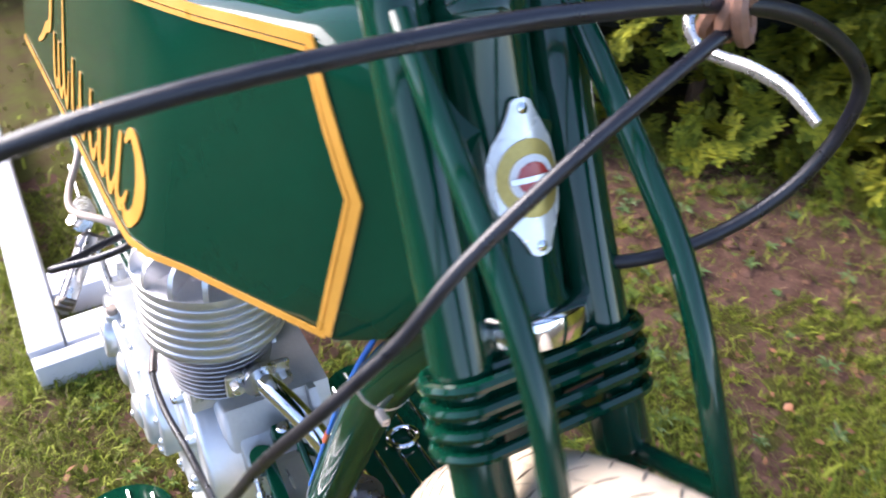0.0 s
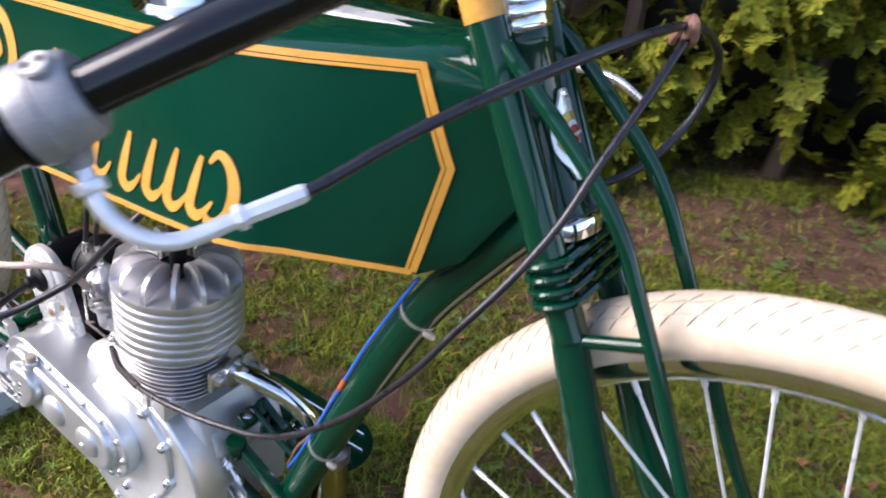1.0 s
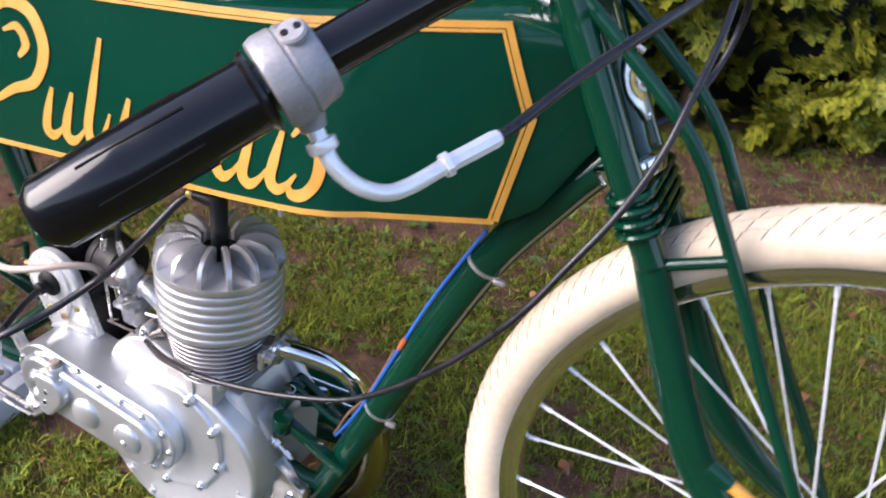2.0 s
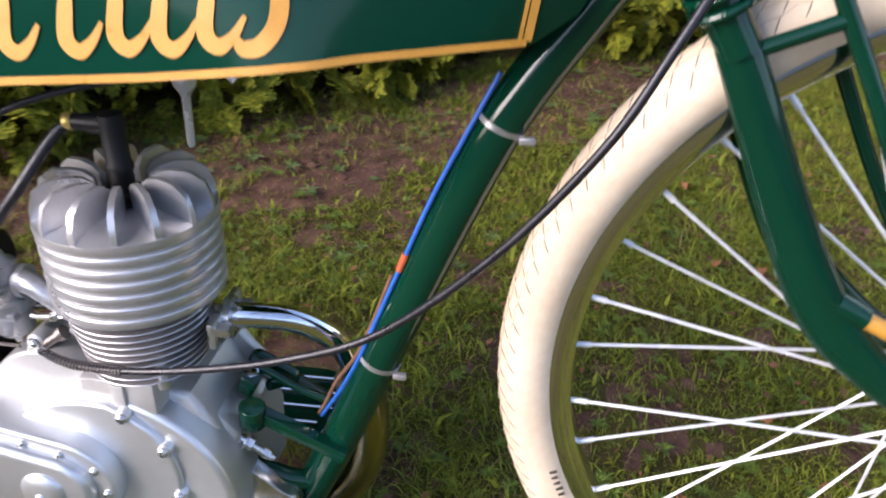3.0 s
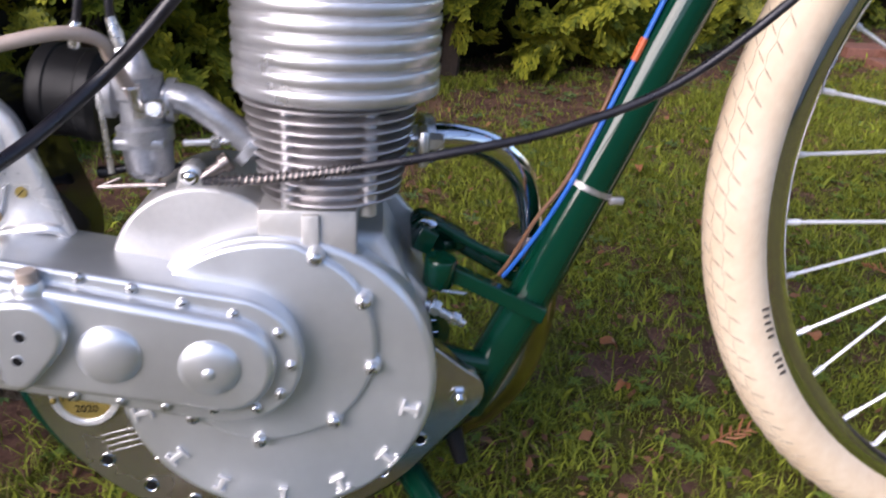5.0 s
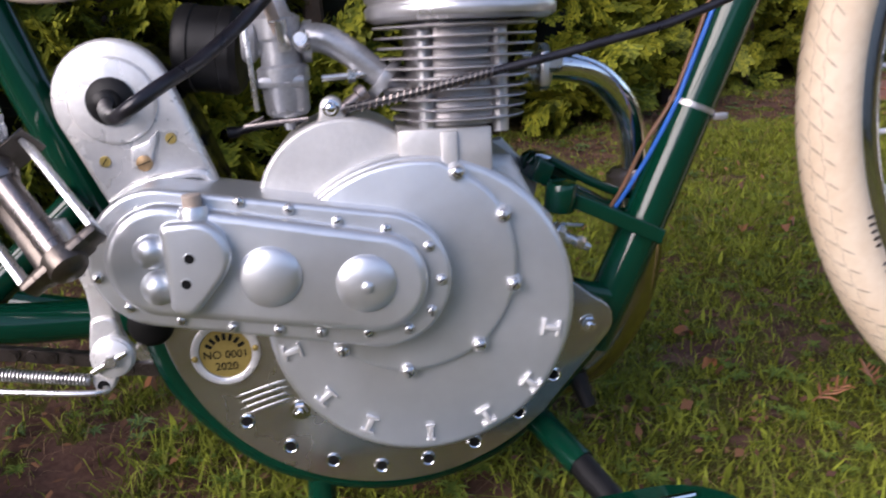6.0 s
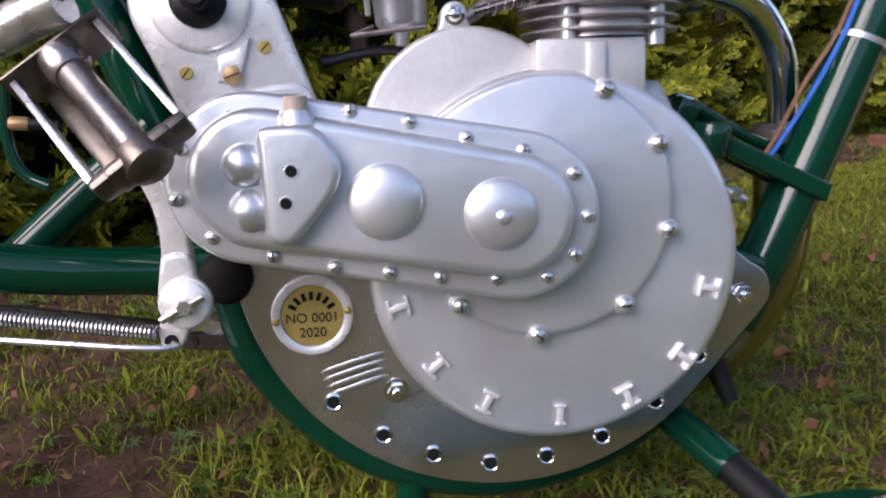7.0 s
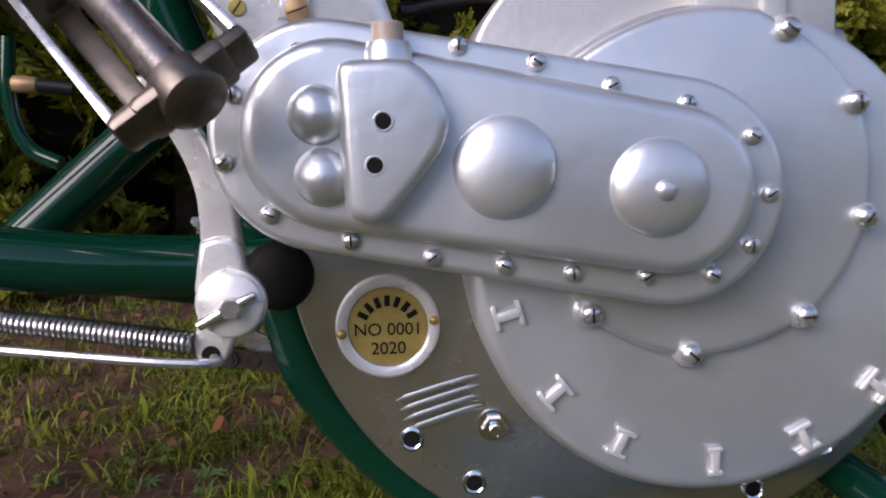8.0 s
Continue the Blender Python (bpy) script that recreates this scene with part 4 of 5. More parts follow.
part("tail_pipe", tube([(0.104, -0.006, 0.200), (0.112, -0.014, 0.176)], [0.0080, 0.0055], 12), RUBBER, exhaust)

# front engine mount
BAR = [(0.0800, 0.3560), (0.1620, 0.3165), (0.1585, 0.3060), (0.0790, 0.3445)]
mount = part("engine_mount", join(
    relief(BAR, -0.026, -0.037, 0.0015),
    relief(belt((0.0760, 0.3640), 0.0085, (0.1020, 0.3500), 0.0080), 0.016, 0.008, 0.002),
    relief([(0.0680, 0.3560), (0.0800, 0.3500), (0.0860, 0.3650), (0.0740, 0.3720)], 0.016, -0.022, 0.002),
    tube(smooth([(0.0700, -0.004, 0.3655), (0.0770, -0.004, 0.3705), (0.0880, -0.003, 0.3660), (0.1150, -0.002, 0.3500), (0.140, 0.0, 0.3390), (0.158, 0.0, 0.3370), (0.170, -0.004, 0.345)], 5), 0.0036, 12),
    tube([(0.070, -0.026, 0.285), (0.107, -0.025, 0.272), (0.134, -0.016, 0.262)], [0.0085, 0.0085, 0.0095], 16)), GREEN, bike, "green front engine mounting bracket")
part("collar", lathe([(0.0100, 0.0), (0.0108, 0.001), (0.0108, 0.0190), (0.0100, 0.0200), (0.0, 0.0202)], (0.0850, -0.034, 0.3360), (0.1, -0.1, 1), 24), GREEN, mount, "short green tube end")
part("eye", lathe([(0.0032, 0), (0.0056, 0.0003), (0.0058, 0.0020), (0.0042, 0.0026), (0.0, 0.0026)], (0.0790, -0.012, 0.3700), (0.25, -0.35, 1), 16), CHROME, mount)
part("cross_tie", tube([(0.088, -0.002, 0.350), (0.105, 0.020, 0.342), (0.150, 0.014, 0.318)], 0.0052, 10), GREEN, mount)
part("mount_bolt", join(
    lathe([(0.0078, 0), (0.0078, 0.0014), (0.0064, 0.002)], (0.0800, -0.0400, 0.3225), (0.85, -0.10, -0.42), 18),
    hexagon((0.0812, -0.0402, 0.3220), 0.0060, 0.006, (0.85, -0.10, -0.42)),
    hexagon((0.0950, -0.0418, 0.3150), 0.0048, 0.006, (0.85, -0.10, -0.42)),
    tube([(0.060, -0.037, 0.333), (0.0800, -0.040, 0.3225), (0.1015, -0.0430, 0.3115), (0.1045, -0.0435, 0.3100)], [0.0034, 0.0034, 0.0034, 0.0022], 12)), STEEL, mount, "steel hexagon bolt with its nut and washer")
# solid black cylinder holding the shade of the gap behind the bolt
part("bolt_recess_shade", lathe([(0.0085, 0), (0.0085, 0.010), (0.0070, 0.0101)], (0.0660, -0.0360, 0.3290), (0.85, -0.10, -0.42), 18), DARK, mount)
part("stop_pin", tube([(0.086, -0.014, 0.322), (0.108, -0.014, 0.319)], 0.0013, 8), STEEL, mount)

# wiring along the down tube, with clips
part("blue_wire", tube(smooth([(0.268, -0.019, 0.632), (0.2525, -0.021, 0.600), (0.2270, -0.022, 0.545), (0.2015, -0.023, 0.480), (0.1820, -0.023, 0.430), (0.1712, -0.023, 0.403), (0.157, -0.018, 0.372), (0.142, -0.012, 0.344), (0.134, -0.008, 0.330)], 6), 0.0017, 8), BLUE, bike, "bright blue insulated wire")
part("brown_wire", tube(smooth([(0.198, -0.019, 0.480), (0.184, -0.019, 0.440), (0.1695, -0.019, 0.405), (0.152, -0.016, 0.376), (0.138, -0.010, 0.344), (0.131, -0.006, 0.330)], 6), 0.0016, 8), BROWN, bike, "brown insulated wire")
part("wire_tape", tube([(0.2090, -0.0226, 0.500), (0.2038, -0.0228, 0.486)], 0.0026, 8), TAPE, bike)
for q, w in (((0.2700, -0.0135, 0.598), (0.42, 0, 0.9)), ((0.1865, -0.015, 0.401), (0.38, 0, 0.92))):
    part("wire_clip", join(lathe([(0.0161, -0.0019), (0.0167, -0.0018), (0.0167, 0.0018), (0.0161, 0.0019)], q, w, 24), box((q[0] + 0.012, q[1] - 0.012, q[2] - 0.010), (q[0] + 0.022, q[1] - 0.007, q[2] - 0.005), 0.001), tube([(q[0] + 0.014, q[1] - 0.010, q[2] - 0.0075), (q[0] + 0.0225, q[1] - 0.009, q[2] - 0.0085)], 0.0014, 8)), IRON, bike, "thin metal hose clip")

# control cables gathered by a tie ahead of the head
tie = V((0.400, 0.034, 0.849))
part("lever_cable", tube(smooth([(0.3310, -0.2207, 0.7975), (0.3370, -0.2110, 0.8030), (0.352, -0.180, 0.820), (0.372, -0.140, 0.838), (0.388, -0.090, 0.850), (0.398, -0.030, 0.856), (0.400, 0.034, 0.852), (0.404, 0.075, 0.840), (0.406, 0.106, 0.814), (0.400, 0.100, 0.776), (0.388, 0.072, 0.748), (0.370, 0.040, 0.733), (0.335, 0.025, 0.722)], 7), 0.0030, 12), CABLE, bike, "dark brake cable looping ahead of the fork")
part("clutch_cable", tube(smooth([(0.402, 0.034, 0.848), (0.403, -0.018, 0.817), (0.398, -0.055, 0.782), (0.392, -0.074, 0.752), (0.379, -0.095, 0.718), (0.357, -0.111, 0.677), (0.329, -0.119, 0.627), (0.277, -0.116, 0.558), (0.209, -0.108, 0.492), (0.146, -0.106, 0.462), (0.085, -0.108, 0.447), (0.028, -0.104, 0.435), (-0.020, -0.090, 0.424), (-0.056, -0.072, 0.4165)], 8), 0.0026, 12), CABLE, bike, "long dark clutch cable sweeping to the engine")
helix = []
spine = smooth([(0.030, -0.1042, 0.4354), (0.006, -0.098, 0.430), (-0.020, -0.090, 0.424), (-0.050, -0.0745, 0.4172)], 60)
for k, q in enumerate(spine):
    a = k * 2 * math.pi / 8.0
    helix.append(q + V((0, 0.0034 * math.cos(a), 0.0034 * math.sin(a))))
part("cable_spring", tube(helix, 0.00055, 5), DULL, bike, "coil spring over the cable end")
tie_geo = []
for k in range(3):
    ring = [tie + V((0.004 * math.sin(a) + 0.003 * (k - 1), 0.008 * math.cos(a + k), 0.008 * math.sin(a + 0.6 * k))) for a in np.linspace(0, 2 * math.pi, 14, endpoint=False).tolist()]
    tie_geo.append(tube(ring, 0.0028, 7, closed=True))
part("cable_tie", join(*tie_geo), LEATHER, bike, "twisted brown tie round the cables")


# handlebar
SHIFT = V((0.0150, -0.0110, 0.0072))  # the right half is bent a little further out


def bar_side(s):
    d = SHIFT if s < 0 else V((0, 0, 0))
    return [(0.315, 0.0, 0.925), (0.345, s * 0.06, 0.925), V((0.352, s * 0.12, 0.912)) + d * 0.5] + [V(q) + d for q in ((0.318, s * 0.190, 0.884), (0.248, s * 0.274, 0.826), (0.181, s * 0.352, 0.768))]


handlebar = part("handlebar", join(tube(smooth(bar_side(-1), 6), 0.0111, 16), tube(smooth(bar_side(1), 6), 0.0111, 16), lathe([(0.016, -0.02), (0.018, -0.015), (0.018, 0.015), (0.016, 0.02)], (0.315, 0, 0.925), (0, 1, 0), 20)), GLOSS, bike, "black enamelled drop handlebar")
for s in (-1, 1):
    a, b = V((0.2375, s * 0.2868, 0.8166)), V((0.184, s * 0.3485, 0.7705))
    if s < 0:
        a, b = a + SHIFT, b + SHIFT
    way = (b - a).normalized()
    b = b + way * 0.012
    grip = part("grip", lathe([(0.013, 0), (0.0185, 0.001), (0.0185, 0.003), (0.0160, 0.005), (0.0165, 0.03), (0.0172, (b - a).length * 0.6), (0.0165, (b - a).length - 0.006), (0.012, (b - a).length)], a, way, 24), GRIP, handlebar, "glossy black rubber grip")
    for k in range(6):
        w = 2 * math.pi * k / 6
        u = way.cross(V((0, 0, 1))).normalized()
        v = way.cross(u)
        d = (u * math.cos(w) + v * math.sin(w)) * 0.0168
        part("groove", tube([a.lerp(b, 0.3) + d, a.lerp(b, 0.75) + d], 0.0007, 6), DARK, grip)
u = V((0.2455, -0.2768, 0.8238)) + SHIFT
way = V((-0.065, -0.077, -0.058)).normalized()
up = (V((0.10, -0.50, 0.86)) - way * V((0.10, -0.50, 0.86)).dot(way)).normalized()
perch = part("lever_perch", join(
    lathe([(0.0125, -0.0140), (0.0165, -0.0138), (0.0186, -0.0115), (0.0194, -0.0060), (0.0206, -0.0012), (0.0199, -0.0004), (0.0199, 0.0004), (0.0208, 0.0012), (0.0212, 0.0085), (0.0200, 0.0125), (0.0185, 0.0130), (0.0125, 0.0130)], u, way, 32),
    tube([u + V((0.004, -0.003, -0.004)), V((0.2635, -0.2855, 0.8220)), V((0.2655, -0.2850, 0.8130)), V((0.2690, -0.2845, 0.8060))], [0.0130, 0.0110, 0.0078, 0.0060], 16)), PERCH, handlebar, "cast alloy twist-grip housing")
part("screw_boss", lathe([(0.0066, 0), (0.0066, 0.0030), (0.0056, 0.0040), (0.0, 0.0042)], u + up * 0.0180 - way * 0.0062, up, 16), PERCH, perch)
# two black discs, coloured as the shade inside screw holes
for q in (-0.0030, 0.0030):
    part("screw_hole_shade", lathe([(0.0017, 0), (0.0017, 0.0004), (0.0, 0.0004)], u + up * 0.0221 + way * (q - 0.0062), up, 12), DARK, perch)
part("cable_elbow", join(tube(smooth([(0.2665, -0.2850, 0.8110), (0.2733, -0.2845, 0.7999), (0.2799, -0.2841, 0.7909), (0.2895, -0.2793, 0.7826), (0.2990, -0.2707, 0.7786), (0.3061, -0.2598, 0.7800), (0.3155, -0.2434, 0.7868)], 6), 0.0041, 12), lathe([(0.0068, 0), (0.0070, 0.001), (0.0070, 0.0045), (0.0062, 0.0055)], (0.2722, -0.2846, 0.8018), (0.45, 0.04, -0.78), 12)), WHITED, handlebar, "bright bent cable elbow")
part("cable_adjuster", join(lathe([(0.0060, 0), (0.0064, 0.001), (0.0064, 0.0035), (0.0046, 0.0045), (0.0048, 0.0290), (0.0040, 0.0320)], (0.3150, -0.2440, 0.7866), (0.533, 0.777, 0.366), 8)), WHITED, handlebar)
part("brake_lever", join(tube(smooth([(0.197, 0.262, 0.775), (0.203, 0.238, 0.757), (0.216, 0.236, 0.743), (0.232, 0.237, 0.741), (0.262, 0.237, 0.744), (0.292, 0.236, 0.742), (0.317, 0.234, 0.733)], 6), [0.0050, 0.0046, 0.0042, 0.0046, 0.0046, 0.0034], 12, flat=0.7), box((0.185, 0.225, 0.760), (0.207, 0.275, 0.790), 0.005)), STEEL, handlebar, "curved alloy brake lever")

# kick pedal, lever and spring
PA, PB = V((-0.250, -0.109, 0.3965)), V((-0.2085, -0.1465, 0.3535))
pa = (PB - PA).normalized()
pb = (V((-0.231, -0.105, 0.407)) - V((-0.269, -0.111, 0.383)))
pb = (pb - pb.dot(pa) * pa).normalized()
pc = pa.cross(pb)
PM = Matrix.Translation(PA) @ Matrix((pb, pc, pa)).transposed().to_4x4()
plen = (PB - PA).length
pedal = part("kick_pedal", join(tube([PA - pa * 0.004, PB], [0.0075, 0.0066, 0.0066, 0.0075], 16), lathe([(0.0105, 0), (0.0105, 0.010), (0.0085, 0.013)], PA, pa, 20)), WORN, bike, "worn steel folding pedal with two side rails")
for q in (-1, 1):
    part("rail", box((q * 0.0225 - 0.0016, -0.0055, 0), (q * 0.0225 + 0.0016, 0.0055, plen), 0.0006, PM), STEEL, pedal, "flat bright steel side rail")
part("tread_bar", box((-0.0175, -0.0125, 0), (-0.0085, -0.0105, plen), 0.0006, PM), OILED, pedal, "broad flat dark steel tread bar")
part("end_plate", box((-0.027, -0.0150, -0.0030), (0.027, 0.0085, -0.0012), 0.0006, PM), OILED, pedal, "broad dark steel end plate with a bright edge")
part("end_plate", join(box((-0.0245, -0.0070, plen - 0.0008), (0.0245, 0.0070, plen + 0.0055), 0.0024, PM), box((-0.0165, -0.0085, plen - 0.0004), (0.0165, 0.0085, plen + 0.0065), 0.0030, PM), lathe([(0.0108, 0), (0.0112, 0.004), (0.0104, 0.010), (0.0075, 0.0125), (0.0, 0.0133)], PB - pa * 0.001, pa, 24)), OILED, pedal, "dark worn end plate with a round boss")
crank = part("pedal_crank", tube(smooth([(-0.246, -0.111, 0.421), (-0.30, -0.100, 0.398), (-0.40, -0.095, 0.35)], 4), [0.011, 0.010, 0.011], 16), STEEL, bike, "bright steel pedal crank")
part("axle_nut", hexagon((-0.2445, -0.1165, 0.4235), 0.0075, 0.008, (0.3, -0.6, 0.8)), CHROME, crank)
LEVER = curve2([(-0.240, 0.362), (-0.2312, 0.345), (-0.2245, 0.332), (-0.2205, 0.320), (-0.2192, 0.306), (-0.2200, 0.290), (-0.2215, 0.278), (-0.2225, 0.268), (-0.224, 0.260), (-0.222, 0.253), (-0.217, 0.2505), (-0.212, 0.254), (-0.208, 0.262), (-0.202, 0.270), (-0.2005, 0.281), (-0.2035, 0.290), (-0.2050, 0.304), (-0.2070, 0.318), (-0.2120, 0.331), (-0.2190, 0.345), (-0.227, 0.362)], 4)
brake = part("brake_arm", relief(LEVER, -0.080, -0.089, 0.002, 3), ALLOY, bike, "curved flat alloy brake arm with a wing nut")
part("clamp_block", relief(curve2([(-0.2190, 0.3000), (-0.2120, 0.3022), (-0.2050, 0.3000), (-0.2025, 0.2900), (-0.2020, 0.2790), (-0.2120, 0.2760), (-0.2215, 0.2790), (-0.2208, 0.2900)], 3), -0.087, -0.0920, 0.0028, 4), ALLOY, brake, "bright filed clamp block")
part("boss", lathe([(0.0132, 0), (0.0132, 0.004), (0.0120, 0.0050), (0.0122, 0.0065), (0.0110, 0.0075), (0.0, 0.0080)], (-0.208, -0.0905, 0.277), (0, -1, 0), 28), ALLOY, brake)
part("wing_nut", join(hexagon((-0.207, -0.0980, 0.2765), 0.0042, 0.0055, (0, -1, 0)), tube([(-0.219, -0.0995, 0.270), (-0.207, -0.1005, 0.2765), (-0.198, -0.0995, 0.281)], [0.0020, 0.0026, 0.0016], 10)), STEEL, brake, "small bright wing nut")
# black disc for the shade of the arm's lower hole
part("hole_shade", lathe([(0.0036, 0), (0.0036, 0.0004), (0.0, 0.0004)], (-0.2175, -0.0890, 0.2565), (0, -1, 0), 16), DARK, brake)
sp = []
for k in range(1000):
    t = k / 999
    a = k * 2 * math.pi / 12.8
    sp.append(V((-0.224 - 0.165 * t, -0.090 + 0.0034 * math.cos(a), 0.2615 + 0.026 * t + 0.0034 * math.sin(a))))
part("return_spring", tube(sp, 0.00075, 5), SPRING, bike, "long bright return spring")
part("brake_rod", tube(smooth([(-0.2175, -0.086, 0.2560), (-0.222, -0.094, 0.2545), (-0.300, -0.094, 0.2635), (-0.60, -0.085, 0.300)], 5), 0.0019, 8), STEEL, bike, "thin steel brake rod")

# front sprocket and drive chain
SPR = (-0.1965, 0.2795)
rim_pts = []
for k in range(28):
    a = 360 * k / 28
    rim_pts += [(SPR[0] + r * math.cos(radians(a + d)), SPR[1] + r * math.sin(radians(a + d))) for r, d in ((0.0465, -5.6), (0.0475, -3.6), (0.0515, -1.5), (0.0515, 1.5), (0.0475, 3.6))]
inner = [(SPR[0] + 0.0385 * math.cos(math.atan2(z - SPR[1], x - SPR[0])), SPR[1] + 0.0385 * math.sin(math.atan2(z - SPR[1], x - SPR[0]))) for x, z in rim_pts]
n = len(rim_pts)
ring_v = [V((x, y, z)) for y in (0.0015, -0.0015) for x, z in rim_pts] + [V((x, y, z)) for y in (0.0015, -0.0015) for x, z in inner]
ring_f = []
for j in range(n):
    k = (j + 1) % n
    ring_f += [(j, k, n + k, n + j), (2 * n + j, 3 * n + j, 3 * n + k, 2 * n + k), (j, 2 * n + j, 2 * n + k, k), (n + j, n + k, 3 * n + k, 3 * n + j)]
sprocket = part("sprocket", (ring_v, ring_f), STEEL, bike, "worn steel front sprocket")
for k in range(5):
    a = radians(20 + 72 * k)
    part("spider_arm", tube([(SPR[0] + 0.012 * math.cos(a), 0.0, SPR[1] + 0.012 * math.sin(a)), (SPR[0] + 0.040 * math.cos(a), 0.0, SPR[1] + 0.040 * math.sin(a))], [0.0060, 0.0042], 10, flat=0.5), STEEL, sprocket)
chain = part("drive_chain", tube([(-0.228, 0.0, 0.2334), (-0.253, 0.0, 0.2395)], 0.0018, 6), CHAIN, bike, "oily brown roller chain")
for k in range(-4, 36):
    a, b = [(-0.190 - 0.0127 * m, (0.2130 + 0.0068 * min(m, 4) if m > 2 else 0.2334 - 0.0012 * (3 - m)) + 0.0026 * max(m - 4, 0) ** 0.9) for m in (k, k + 1)]
    part("chain_link", join(relief(belt(b, 0.0048, a, 0.0048, 6), 0.002, -0.006 if k % 2 else -0.0045, 0.0005, 1), lathe([(0.0026, 0), (0.0026, 0.0012)], (a[0], -0.0058, a[1]), (0, -1, 0), 10)), CHAIN, chain)

# foot boards
def footboard(s, x0, x1, zl, zh):
    out = arc(x1 - 0.055, 0.150, 0.055, -90, 90, 14) + arc(x0 + 0.055, 0.150, 0.055, 90, 270, 14)
    z = lambda x: zl + (zh - zl) * (x - x0) / (x1 - x0)
    n = len(out)
    verts = [V((x, s * y, z(x) + d)) for d in (0, 0.004) for x, y in out]
    fb = part("foot_board", (verts, [tuple(range(n))[::-1], tuple(range(n, 2 * n))] + [(j, (j + 1) % n, n + (j + 1) % n, n + j) for j in range(n)]), GREEN, bike, "green oval foot board with bright strips")
    for k in range(4):
        y = 0.114 + 0.024 * k
        e = 0.030 if k in (0, 3) else 0.012
        part("strip", tube([(x0 + e, s * y, z(x0 + e) + 0.005), (x1 - e, s * y, z(x1 - e) + 0.005)], 0.0022, 8), CHROME, fb, "bright tread strip")
    return fb


left_board = footboard(1, -0.13, 0.115, 0.194, 0.202)
part("heel_ring", tube([(0.015 + 0.014 * math.cos(a), 0.150 + 0.018 * math.sin(a), 0.210) for a in np.linspace(0, 2 * math.pi, 16, endpoint=False).tolist()], 0.003, 8, closed=True), CHROME, left_board)
footboard(-1, -0.135, 0.185, 0.119, 0.153)
for s in (-1, 1):
    peg = part("board_stay", tube([(0.066, s * 0.004, 0.174 + 0.018 * (s + 1)), (0.0945, s * 0.054, 0.1505 + 0.018 * (s + 1))], 0.0112, 18), GREEN, bike)
    part("rubber_sleeve", tube([(0.0935, s * 0.052, 0.1510 + 0.018 * (s + 1)), (0.1200, s * 0.115, 0.127 + 0.021 * (s + 1))], 0.0098, 18), RUBBER, peg)
part("stand_leg", tube([(-0.095, -0.012, 0.150), (-0.100, -0.012, 0.06)], 0.0110, 12), GREEN, bike)

# ---- the garden ----
TURF = material("turf", (0.085, 0.088, 0.020), 0.9, 0, 0, 0.3, 16.0, 1.0, 90, colour2=(0.068, 0.040, 0.018), ior=1.2)
GRASS = material("grass_blades", (0.300, 0.340, 0.036), 0.7, 0, 0, 0.5, 9.0, colour2=(0.066, 0.080, 0.010), island=True, ior=1.28)
DRY = material("dry_grass", (0.34, 0.22, 0.10), 0.7, 0, 0, 0.5, 4, colour2=(0.13, 0.075, 0.04), island=True)
SOIL = material("bare_soil", (0.180, 0.095, 0.068), 0.95, 0, 0, 0.5, 18, 1.0, 70, colour2=(0.060, 0.031, 0.022), ior=1.2)
FALLEN = material("fallen_leaf", (0.36, 0.14, 0.05), 0.6, 0, 0, 0.4, 30, colour2=(0.22, 0.09, 0.04))
LEAF = material("hedge_leaf", (0.38, 0.37, 0.034), 0.6, 0, 0, 0.5, 2.2, colour2=(0.045, 0.075, 0.010), island=True, ior=1.32)
# near-black, so the hedge's inner shade sits in the colour
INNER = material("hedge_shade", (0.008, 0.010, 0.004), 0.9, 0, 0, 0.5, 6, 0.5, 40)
BARK = material("hedge_bark", (0.10, 0.065, 0.045), 0.9, 0, 0, 0.4, 20, 0.6, 60)
# colours of the added unseen walls, chosen for what they reflect
PALE_WALL = material("pale_reflection_wall", (0.38, 0.365, 0.34), 0.85, 0, 0, 0.2, 3, 0.3, 60)
DARK_WALL = material("dark_reflection_wall", (0.055, 0.050, 0.040), 0.8, 0, 0, 0.4, 5, 0.4, 40)
PAVER = material("red_paver", (0.30, 0.13, 0.09), 0.85, 0, 0, 0.4, 20, 0.4, 120)

rng = np.random.default_rng(7)
# hedge line across the plan: origin, direction along it, and outward normal towards the machine
H0, H1 = np.array([-0.816, 0.872]), np.array([1.76, 2.485])
HD = (H1 - H0) / np.linalg.norm(H1 - H0)
HN = np.array([HD[1], -HD[0]])


def to_hedge(x, y):
    return (x - H0[0]) * HN[0] + (y - H0[1]) * HN[1]


def lumps(x, y):
    return 0.010 * np.sin(3.1 * x + 1.3) * np.cos(2.7 * y) + 0.006 * np.sin(9.0 * x + 4.0 * y) + 0.004 * np.cos(13 * y - 6 * x)


